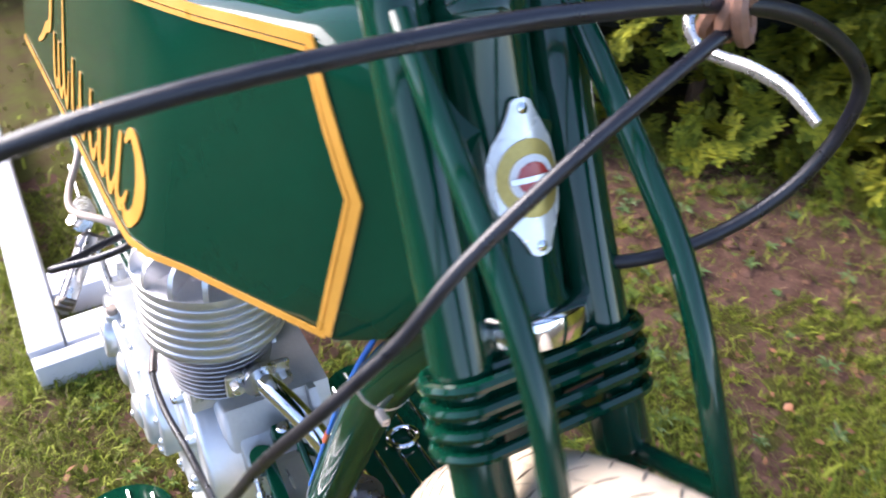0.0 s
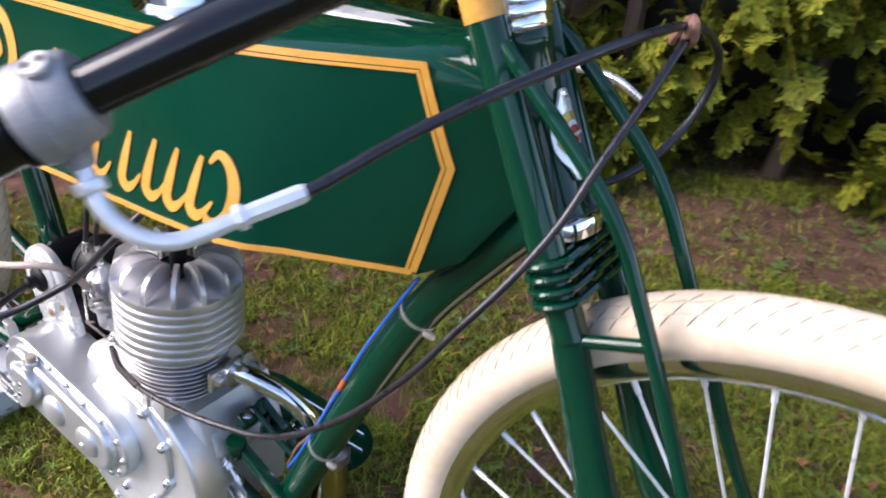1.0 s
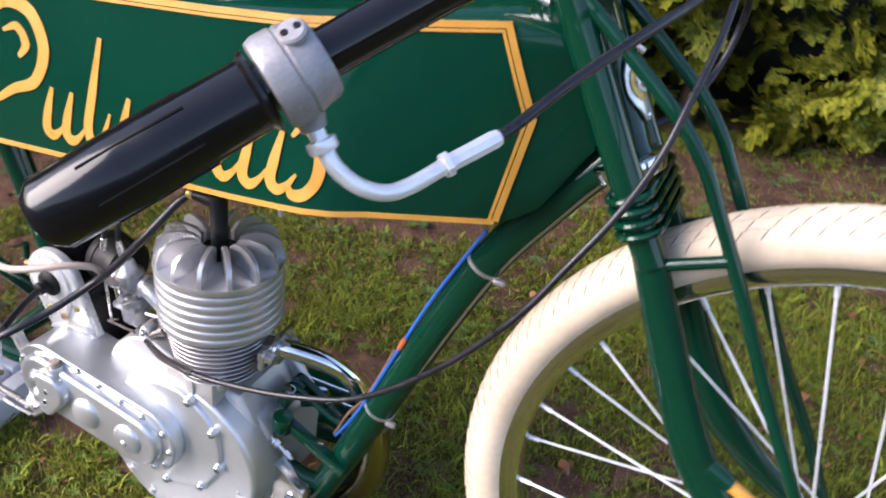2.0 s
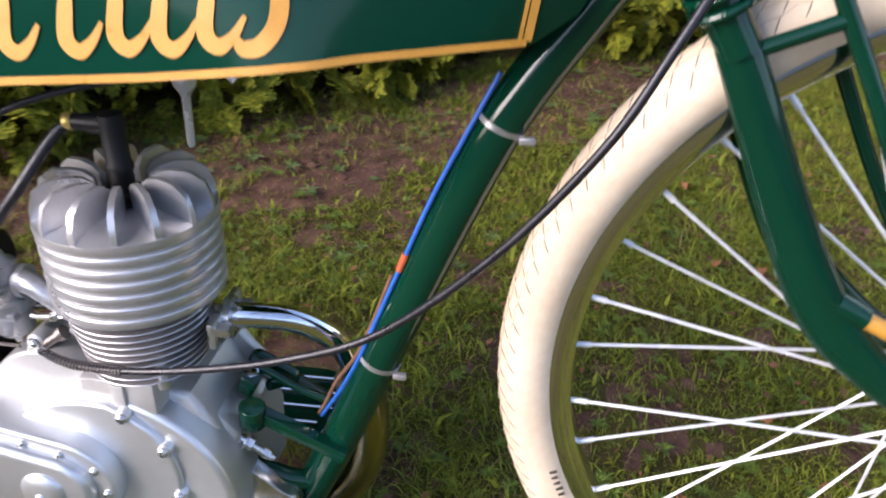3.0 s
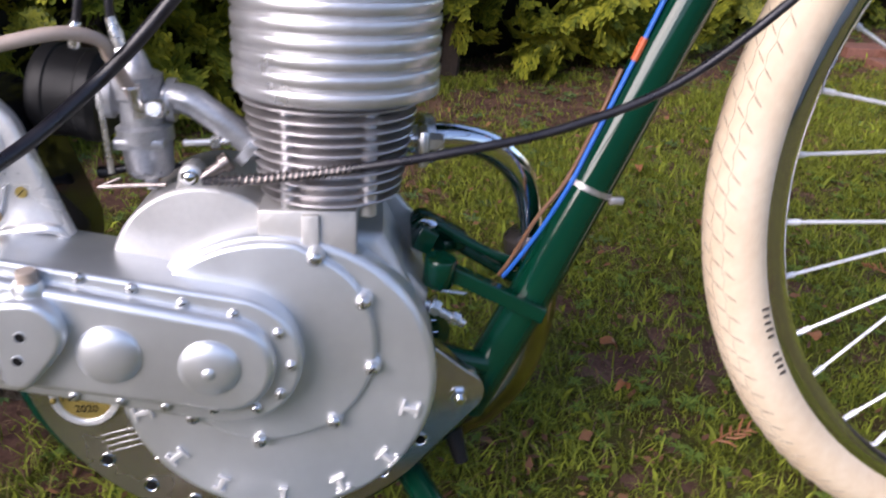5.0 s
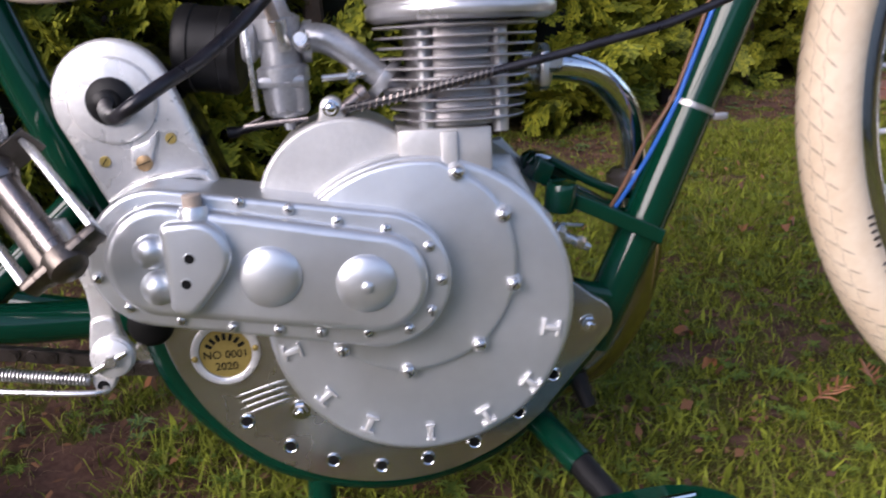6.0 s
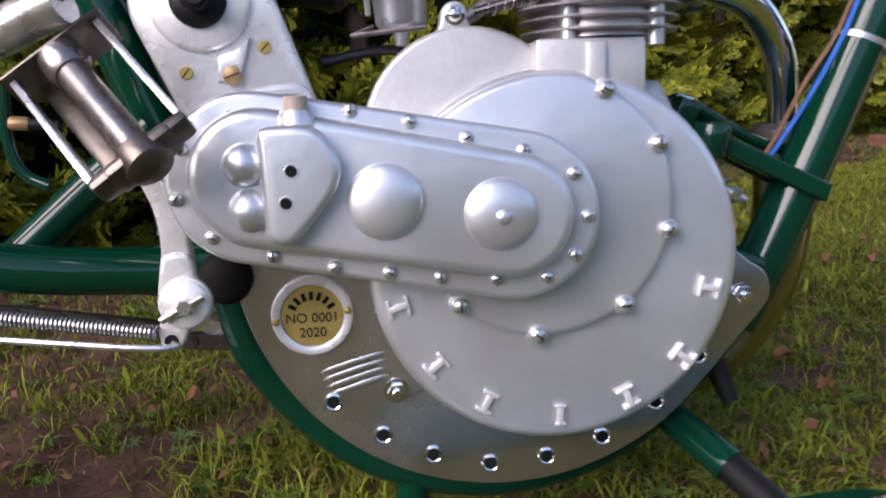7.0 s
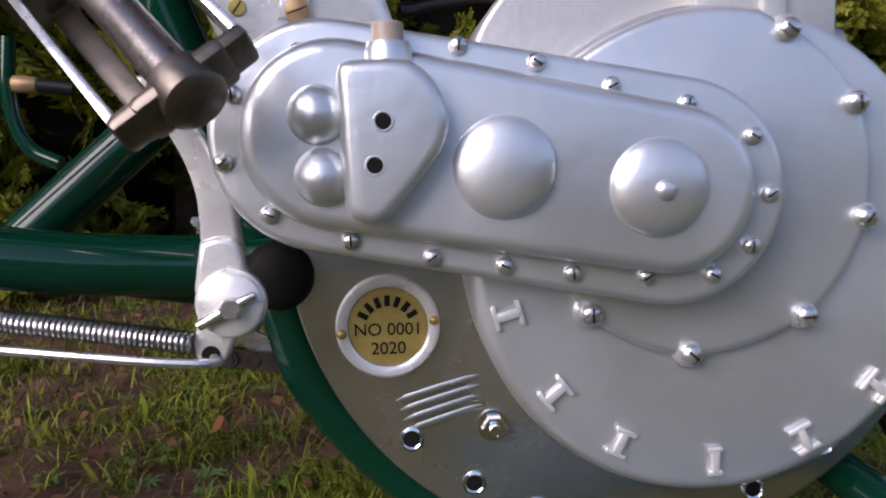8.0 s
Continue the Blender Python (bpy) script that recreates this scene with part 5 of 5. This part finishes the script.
def soil_share(x, y):
    """How bare the ground is: a worn strip before the hedge, and a few spots."""
    d = to_hedge(x, y)
    s = np.exp(-((d - 0.20) / 0.17) ** 2) * 0.85
    for cx, cy, r in ((-0.45, 0.22, 0.13), (-0.15, 0.95, 0.25), (-0.62, 0.35, 0.15), (-0.34, 0.10, 0.09), (-0.20, 0.30, 0.07), (-0.05, 0.38, 0.07), (0.02, 0.15, 0.05), (-0.50, 0.50, 0.10), (-0.42, 0.24, 0.10), (-0.27, 0.36, 0.05), (-0.34, 0.17, 0.12), (0.33, 0.30, 0.035), (0.46, 0.33, 0.03), (0.62, 0.50, 0.05), (0.82, 0.53, 0.05)):
        s = np.maximum(s, 0.85 * np.exp(-((x - cx) ** 2 + (y - cy) ** 2) / r**2))
    s = s + 0.36 * np.sin(17 * x + 3 * np.sin(11 * y)) * np.sin(15 * y + 2 * np.sin(9 * x))
    return np.clip(s + 0.07 + 0.36 * np.sin(47 * x + 3 * np.sin(31 * y)) * np.sin(43 * y + 2.6 * np.sin(37 * x)), 0, 1)


# ground: one sheet, fine near the machine and reaching far off
ax = np.concatenate([[-400, -80, -20, -6], [-3, -2.4, -1.8, -1.4], np.linspace(-1.1, 1.7, 141), np.linspace(1.75, 4, 40), [7, 20, 80, 400]])
ay = np.concatenate([[-400, -80, -20, -6, -3, -1.5, -1.0], np.linspace(-0.5, 2.1, 131), np.linspace(2.15, 4, 34), [7, 20, 80, 400]])
gx, gy = np.meshgrid(ax, ay)
fade = np.exp(-((gx / 6) ** 2 + (gy / 6) ** 2))
gz = lumps(gx, gy) * fade + 0.010 * rng.random(gx.shape) * fade - 0.012
nx_, ny_ = len(ax), len(ay)
gv = list(zip(gx.ravel(), gy.ravel(), gz.ravel()))
gf = [(j * nx_ + i, j * nx_ + i + 1, (j + 1) * nx_ + i + 1, (j + 1) * nx_ + i) for j in range(ny_ - 1) for i in range(nx_ - 1)]
ground_me = mesh_of("ground", gv, gf)
ground_me.materials.append(TURF), ground_me.materials.append(SOIL)
cxs = np.array([[gv[i][0] for i in f] for f in gf]).mean(1)
cys = np.array([[gv[i][1] for i in f] for f in gf]).mean(1)
bare = soil_share(cxs, cys) * (cxs > -1.1) * (cxs < 3.9) * (cys > -0.5) * (cys < 3.9)
ground_me.polygons.foreach_set("material_index", (bare > 0.40).astype(int))
tagged(new("ground", ground_me), "lawn of short tufted grass with bare soil patches", "lawn", kind="structure")


def blades(name, n, box_, height, width, mat, keep, label, lean=0.5, cluster=None):
    """Grass as one object of thin bent blades."""
    x = rng.uniform(box_[0], box_[1], n)
    y = rng.uniform(box_[2], box_[3], n)
    if cluster:
        cx, cy = rng.uniform(box_[0], box_[1], cluster), rng.uniform(box_[2], box_[3], cluster)
        pick = rng.integers(0, cluster, n)
        size = rng.uniform(0.008, 0.030, cluster)
        x, y = cx[pick] + rng.normal(0, 1, n) * size[pick], cy[pick] + rng.normal(0, 1, n) * size[pick]
    ok = keep(x, y) > rng.random(n)
    x, y = x[ok], y[ok]
    n = len(x)
    h = height * rng.uniform(0.35, 1.15, n) * (0.85 + 0.3 * np.sin(5 * x + 2) * np.sin(6 * y))
    h = np.maximum(h, 0.2 * height)
    w = width * rng.uniform(0.6, 1.3, n)
    a = rng.uniform(0, 2 * np.pi, n)
    b = rng.uniform(0, 2 * np.pi, n)
    l1 = lean * rng.uniform(0.1, 1.0, n) * h
    z = lumps(x, y) - 0.008
    dx, dy = np.cos(a), np.sin(a)
    sx, sy = np.cos(b) * w / 2, np.sin(b) * w / 2
    pts = np.stack([
        np.stack([x - sx, y - sy, z], 1), np.stack([x + sx, y + sy, z], 1),
        np.stack([x + dx * l1 * 0.35 + sx * 0.8, y + dy * l1 * 0.35 + sy * 0.8, z + h * 0.6], 1), np.stack([x + dx * l1 * 0.35 - sx * 0.8, y + dy * l1 * 0.35 - sy * 0.8, z + h * 0.6], 1),
        np.stack([x + dx * l1, y + dy * l1, z + h * (1 - 0.25 * (l1 / h))], 1)], 1).reshape(-1, 3)
    me = bpy.data.meshes.new(name)
    me.vertices.add(len(pts))
    me.vertices.foreach_set("co", pts.ravel())
    base = np.arange(n) * 5
    loops = np.stack([base, base + 1, base + 2, base + 3, base + 3, base + 2, base + 4], 1).ravel()
    me.loops.add(len(loops))
    me.loops.foreach_set("vertex_index", loops)
    me.polygons.add(2 * n)
    starts = np.stack([np.arange(n) * 7, np.arange(n) * 7 + 4], 1).ravel()
    me.polygons.foreach_set("loop_start", starts)
    me.update(calc_edges=True)
    me.validate()
    me.materials.append(mat)
    return tagged(new(name, me), label, "grass", kind="stuff")


lawn_keep = lambda x, y: (1 - np.minimum(1.7 * soil_share(x, y), 0.95)) * (to_hedge(x, y) > -0.05)
tuft_keep = lambda x, y: (1 - np.minimum(1.3 * soil_share(x, y), 0.88)) * (to_hedge(x, y) > -0.05)
blades("grass", 235000, (-0.9, 1.3, -0.5, 1.7), 0.019, 0.0014, GRASS, lawn_keep, "short green lawn grass", 2.0)
blades("grass", 190000, (-1.0, 2.4, -0.4, 2.8), 0.027, 0.0018, GRASS, tuft_keep, "tufted green lawn grass", 2.0, cluster=5200)
blades("grass", 64000, (-0.9, 1.4, -0.2, 1.7), 0.035, 0.0022, GRASS, tuft_keep, "coarse clumps of longer green grass", 1.8, cluster=1300)
blades("grass", 70000, (-4.0, 6.0, -4.0, 4.5), 0.035, 0.0060, GRASS, lawn_keep, "short green lawn grass farther off", 1.2)
blades("dry_grass", 38000, (-1.0, 1.9, -0.4, 2.2), 0.026, 0.0011, DRY, lambda x, y: 0.7 + 0 * x, "dry straw-coloured grass stalks", 2.8)


# weeds with broad leaves in the worn strip
def leaf_rosette(r, seed):
    rr = random.Random(seed)
    verts, faces = [], []
    for k in range(13):
        a = 2 * math.pi * k / 13 + rr.uniform(-0.3, 0.3)
        length, wd = r * rr.uniform(0.5, 1.2), r * 0.11
        d, s = V((math.cos(a), math.sin(a), 0)), V((-math.sin(a), math.cos(a), 0))
        b = len(verts)
        verts += [V((0, 0, 0)), d * length * 0.5 + s * wd + V((0, 0, length * 0.35)), d * length + V((0, 0, length * 0.22)), d * length * 0.5 - s * wd + V((0, 0, length * 0.35)), d * length * 0.5 + V((0, 0, length * 0.28))]
        faces += [(b, b + 1, b + 4), (b + 1, b + 2, b + 4), (b + 2, b + 3, b + 4), (b + 3, b, b + 4)]
    return verts, faces


WEED = material("weed_leaf", (0.13, 0.19, 0.045), 0.6, 0, 0, 0.5, 12, colour2=(0.06, 0.12, 0.03), island=True)
weeds = []
for k in range(420):
    t, d = rng.uniform(-0.5, 3.2), rng.uniform(0.05, 0.85)
    p = H0 + HD * t + HN * d
    v, f = leaf_rosette(float(rng.uniform(0.007, 0.024)), k)
    weeds.append(([q + V((p[0], p[1], float(lumps(p[0], p[1])) - 0.004)) for q in v], f))
tagged(part("weeds", join(*weeds), WEED), "low broad-leaved weeds in bare soil", "weed", kind="stuff")
clover = []
for k in range(3400):
    x, y = float(rng.uniform(-0.7, 1.5)), float(rng.uniform(-0.15, 1.9))
    if to_hedge(x, y) < 0.05 or rng.random() < 0.9 * float(soil_share(x, y)) or math.sin(4.3 * x + 1) * math.sin(5.1 * y + 2 * x) < -0.35:
        continue
    v, f = leaf_rosette(float(rng.uniform(0.006, 0.017)), k % 60)
    clover.append(([q + V((x, y, float(lumps(x, y)) + 0.002)) for q in v], f))
CLOVER = material("lawn_herb_leaf", (0.18, 0.24, 0.035), 0.7, 0, 0, 0.5, 8, colour2=(0.06, 0.105, 0.018), island=True, ior=1.3)
tagged(part("lawn_herbs", join(*clover), CLOVER), "low green lawn herbs among the grass", "weed", kind="stuff")
litter = []
for k in range(5200):
    x, y = float(rng.uniform(-0.8, 1.6)), float(rng.uniform(-0.2, 2.0))
    a, r = float(rng.uniform(0, 6.28)), float(rng.uniform(0.003, 0.009))
    u, w = V((math.cos(a), math.sin(a), float(rng.normal(0, 0.3)))) * r, V((-math.sin(a), math.cos(a), float(rng.normal(0, 0.4)))) * r * float(rng.uniform(0.25, 0.6))
    c = V((x, y, float(lumps(x, y)) + float(rng.uniform(0.000, 0.012))))
    litter.append(([c - u, c - w * 0.9 + u * 0.1, c + u, c + w + V((0, 0, 0.001))], [(0, 1, 2, 3)]))
LITTER = material("leaf_litter", (0.28, 0.13, 0.060), 0.8, 0, 0, 0.5, 20, colour2=(0.06, 0.032, 0.022), island=True, ior=1.3)
tagged(part("leaf_litter", join(*litter), LITTER), "scattered brown dead leaf bits in the grass", "litter", kind="stuff")
clods = []
for k in range(420):
    t, d = rng.uniform(-0.6, 3.2), rng.normal(0.24, 0.13)
    p = H0 + HD * t + HN * d
    r = float(rng.uniform(0.004, 0.016))
    v, f = lathe([(0.0, -0.6), (0.8, -0.4), (1.0, 0.1), (0.6, 0.6), (0.0, 0.75)], (0, 0, 0), (rng.normal(), rng.normal(), 3), 6)
    clods.append(([V((p[0] + q.x * r, p[1] + q.y * r, float(lumps(p[0], p[1])) + q.z * r * 0.6 - 0.008)) for q in v], f))
tagged(part("soil_clods", join(*clods), SOIL), "crumbly brown soil clods", "soil", kind="stuff")

# fallen leaves, each a thing
for k, (x, y) in enumerate([(0.568, 0.667), (0.665, 0.69), (0.332, 0.326), (0.32, 0.23), (0.545, 0.93), (0.592, 0.334), (0.70, 0.95), (-0.30, 0.30), (0.15, 0.70), (0.639, 0.66)]):
    r = 0.0085 + 0.005 * ((k * 37) % 5) / 5
    verts = [V((math.cos(a) * r * (1 + 0.25 * math.cos(3 * a)), 0.62 * math.sin(a) * r, 0.006 * math.cos(2 * a + k))) for a in np.linspace(0, 2 * math.pi, 12, endpoint=False).tolist()]
    leaf = part("fallen_leaf", (verts + [V((0, 0, 0.004))], [(j, (j + 1) % 12, 12) for j in range(12)]), FALLEN)
    leaf.matrix_world = pose(x, y, float(lumps(x, y)) + 0.014, 12, -8, 67 * k)
    tagged(leaf, "curled orange-brown fallen leaf on the grass", "leaf", "fallen leaves")


# dead cypress sprigs on the lawn
for k, (x, y, size, turn) in enumerate(((0.384, 0.132, 0.055, 20), (0.47, 0.16, 0.040, 75), (0.80, 0.50, 0.045, 140))):
    twigs = [tube([(0, 0, 0.002), (size * 0.5, size * 0.06, 0.005), (size, 0, 0.003)], [0.0012, 0.0010, 0.0005], 5)]
    for j in range(8):
        u, side = 0.12 + 0.1 * j, 1 if j % 2 else -1
        end = (size * (u + 0.22), side * size * (0.30 - 0.22 * u), 0.004 + 0.004 * (j % 3))
        twigs.append(tube([(size * u, 0, 0.004), ((size * u + end[0]) / 2, end[1] * 0.6, 0.007), end], [0.0012, 0.0016, 0.0006], 5))
    sprig = part("dead_sprig", join(*twigs), FALLEN)
    sprig.matrix_world = pose(x, y, float(lumps(x, y)) + 0.012, 4, -3, turn)
    tagged(sprig, "dry orange-brown cypress sprig on the grass", "twig", "dead sprigs")


# hedge of yellow-green cypress
def spray(seed, fine=True):
    """A flat fan of scaly twigs; the plainer kind has broader twigs and fewer of them."""
    rr = random.Random(seed)
    verts, faces = [], []

    def twig(base, way, length, wd, nrm):
        b = len(verts)
        side = way.cross(nrm).normalized() * wd
        verts.extend([base - side * 0.5, base + side * 0.5, base + way * length * 0.6 + side, base + way * length, base + way * length * 0.6 - side])
        faces.extend([(b, b + 1, b + 2, b + 4), (b + 4, b + 2, b + 3)])

    nrm = V((0, 0, 1))
    twig(V((0, 0, 0)), V((1, 0, 0)), 1.0, 0.035, nrm)
    for k in range(7):
        t = 0.12 + 0.12 * k
        for s in (-1, 1):
            a = s * rr.uniform(0.5, 0.9)
            way = V((math.cos(a), math.sin(a), rr.uniform(-0.25, 0.25))).normalized()
            length = (0.55 - 0.45 * abs(t - 0.35)) * rr.uniform(0.7, 1.1)
            base = V((t, 0, 0.03 * rr.uniform(-1, 1)))
            twig(base, way, length, 0.038 if fine else 0.075, nrm)
            for j in range(3 if fine else 0):
                q = base + way * length * (0.3 + 0.25 * j)
                for s2 in (-1, 1):
                    b2 = a + s2 * 0.75
                    twig(q, V((math.cos(b2), math.sin(b2), rr.uniform(-0.3, 0.3))).normalized(), length * 0.36, 0.040, nrm)
    return np.array([tuple(v) for v in verts]), faces


sprays = [spray(k) for k in range(5)] + [spray(k, False) for k in range(5)]
hv, hf, off = [], [], 0


def put_spray(p, out, size, k, fine=True):
    """out: the way the spray points."""
    global off
    v, f = sprays[k % 5 + (0 if fine else 5)]
    zax = V((out[0], out[1], out[2])).normalized()
    roll_ = rng.uniform(0, 2 * np.pi)
    q = zax.to_track_quat("X", "Z").to_matrix() @ Matrix.Rotation(roll_, 3, "X")
    m3 = np.array(q) * size
    hv.append(v @ m3.T + np.array(p))
    hf.extend([tuple(i + off for i in face) for face in f])
    off += len(v)


for k in range(7900):
    t = rng.uniform(-1.6, 4.6)
    z = rng.uniform(0.03, 1.0) if rng.random() < 0.85 else rng.uniform(1.0, 1.75)
    clump = 0.07 * math.sin(4.1 * t + 5 * z) + 0.05 * math.sin(9.3 * t - 7 * z + 1) + 0.04 * math.sin(15 * t + 11 * z)
    tuft = math.sin(7.3 * t + 2.1 * math.sin(9.0 * z)) + math.sin(13.1 * z + 1.7 * math.sin(6.1 * t) + 0.8) + 0.7 * math.sin(19.0 * t - 16.0 * z)
    if tuft < -0.55 and rng.random() < 0.66:
        continue
    depth = rng.uniform(-0.10, 0.03) + clump - (0.04 if tuft < -0.55 else 0.0)
    p = H0 + HD * t + HN * (depth - 0.02)
    out = (HN[0] * 0.8 + rng.normal(0, 0.45) * HD[0], HN[1] * 0.8 + rng.normal(0, 0.45) * HD[1], rng.uniform(-0.7, 0.75))
    put_spray((p[0], p[1], z), out, rng.uniform(0.06, 0.13), k, z < 1.0)
# looser growth over the top, the back and the ends
for k in range(420):
    p = H0 + HD * rng.uniform(-2.2, 5.2) - HN * rng.uniform(0.02, 0.55)
    put_spray((p[0], p[1], rng.uniform(1.70, 1.78)), (rng.normal(0, 0.6), rng.normal(0, 0.6), 0.8), rng.uniform(0.16, 0.28), k, False)
for k in range(520):
    p = H0 + HD * rng.uniform(-2.2, 5.2) - HN * rng.uniform(0.50, 0.58)
    put_spray((p[0], p[1], rng.uniform(0.05, 1.75)), (-HN[0] + rng.normal(0, 0.5), -HN[1] + rng.normal(0, 0.5), rng.uniform(-0.5, 0.7)), rng.uniform(0.16, 0.28), k, False)
for k in range(240):
    e, back = (-2.2, 5.2)[k % 2], rng.uniform(0.0, 0.55)
    p = H0 + HD * e - HN * back
    w = HD * (1 if k % 2 else -1)
    put_spray((p[0], p[1], rng.uniform(0.05, 1.75)), (w[0] + rng.normal(0, 0.4), w[1] + rng.normal(0, 0.4), rng.uniform(-0.5, 0.7)), rng.uniform(0.14, 0.24), k, False)
for k in range(420):
    t = rng.choice([rng.uniform(-2.2, -1.5), rng.uniform(4.5, 5.2)]) if k % 2 else rng.uniform(-1.6, 4.6)
    p = H0 + HD * t + HN * rng.uniform(-0.06, 0.02)
    put_spray((p[0], p[1], rng.uniform(0.05, 1.75) if k % 2 else rng.uniform(1.2, 1.75)), (HN[0] + rng.normal(0, 0.4), HN[1] + rng.normal(0, 0.4), rng.uniform(-0.5, 0.7)), rng.uniform(0.14, 0.24), k, False)
hedge = new("hedge")
hedge.location = (float(H0[0]), float(H0[1]), 0)
tagged(hedge, "dense yellow-green cypress hedge along the lawn", "hedge")
bpy.context.view_layer.update()
inv = hedge.location.copy()
allv = np.concatenate(hv) - np.array(inv)
fol = bpy.data.meshes.new("foliage")
fol.from_pydata(allv.tolist(), [], hf)
fol.materials.append(LEAF)
fo = new("foliage", fol)
fo.parent = hedge
tagged(fo, kind="stuff")
# dark core added behind the sprays for the shade in their gaps
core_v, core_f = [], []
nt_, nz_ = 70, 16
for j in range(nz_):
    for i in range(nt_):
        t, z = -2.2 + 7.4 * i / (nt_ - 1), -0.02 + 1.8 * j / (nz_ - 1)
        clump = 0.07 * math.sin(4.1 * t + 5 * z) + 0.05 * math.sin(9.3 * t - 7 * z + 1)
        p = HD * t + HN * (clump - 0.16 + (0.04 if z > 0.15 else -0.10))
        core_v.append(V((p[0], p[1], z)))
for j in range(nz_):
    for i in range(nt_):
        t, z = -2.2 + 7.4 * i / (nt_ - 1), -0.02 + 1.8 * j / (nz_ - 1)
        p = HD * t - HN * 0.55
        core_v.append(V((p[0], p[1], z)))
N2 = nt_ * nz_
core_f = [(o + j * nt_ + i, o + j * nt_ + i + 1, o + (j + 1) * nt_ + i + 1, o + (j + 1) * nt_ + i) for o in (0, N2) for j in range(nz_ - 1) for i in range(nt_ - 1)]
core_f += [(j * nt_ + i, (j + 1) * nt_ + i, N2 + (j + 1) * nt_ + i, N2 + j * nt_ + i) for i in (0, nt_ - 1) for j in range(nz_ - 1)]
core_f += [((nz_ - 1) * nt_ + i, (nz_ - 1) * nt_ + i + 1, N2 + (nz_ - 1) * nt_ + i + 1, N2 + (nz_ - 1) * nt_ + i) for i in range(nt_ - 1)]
part("inner_shade_core", (core_v, core_f), INNER, hedge)
for k in range(14):
    t = -1.4 + 0.45 * k
    p = HD * t - HN * 0.10
    part("trunk", tube([(p[0], p[1], -0.02), (p[0] + 0.02, p[1], 0.3), (p[0], p[1] + 0.02, 1.2)], [0.03, 0.025, 0.01], 8), BARK, hedge)

# unseen walls added behind the camera, closing the garden to shape reflections
for name, lo, hi, mat, words in (
    ("unseen_wall_south", (-9.0, -5.6, -0.05), (9.0, -5.5, 1.6), PALE_WALL, "added unseen pale wall that shapes reflections"),
    ("unseen_wall_west", (-9.1, -5.5, -0.05), (-9.0, 6.0, 1.6), DARK_WALL, "added unseen dark wall that shapes reflections"),
    ("unseen_wall_east", (9.0, -5.5, -0.05), (9.1, 6.0, 1.6), DARK_WALL, "added unseen dark wall that shapes reflections")):
    tagged(part(name, box(lo, hi, 0.01), mat), words, "wall", kind="structure")

# paved corner beyond the hedge end
pav = new("pavement")
tagged(pav, "small area of red clay pavers beyond the lawn", "pavement", kind="structure")
paver_me = None
v, f = box((-0.098, -0.048, 0.0), (0.098, 0.048, 0.05), 0.004)
paver_me = mesh_of("paver", v, f, False)
paver_me.materials.append(PAVER)
for i in range(9):
    for j in range(7):
        o = new("paver", paver_me)
        o.parent = pav
        o.matrix_basis = pose(1.66 + 0.20 * i + (0.1 if j % 2 else 0), 1.48 + 0.10 * j, -0.030 + 0.002 * ((i * 7 + j * 3) % 4), 0, 0, 0.6 * ((i * 5 + j) % 3 - 1))
pav.matrix_basis = pose(0, 0, 0)

# white-painted wooden stand under the rear of the machine
stand = new("wheel_stand")
stand.location = (-0.6, -0.15, 0.0)
tagged(stand, "low white-painted wooden wheel stand on the grass", "stand")


def plank(name, lo, hi):
    g = box([a - b for a, b in zip(lo, (-0.6, -0.15, 0))], [a - b for a, b in zip(hi, (-0.6, -0.15, 0))], 0.003)
    return part(name, g, BOARD, stand)


plank("side_rail", (-1.25, -0.202, 0.0), (-0.452, -0.152, 0.055))
plank("side_rail", (-1.25, 0.058, 0.0), (-0.452, 0.108, 0.055))
plank("cross_board", (-0.448, -0.200, 0.0), (-0.420, 0.106, 0.048))
plank("cross_board", (-0.510, -0.150, 0.0), (-0.454, 0.056, 0.050))
plank("cross_board", (-0.640, -0.150, 0.0), (-0.575, 0.056, 0.050))
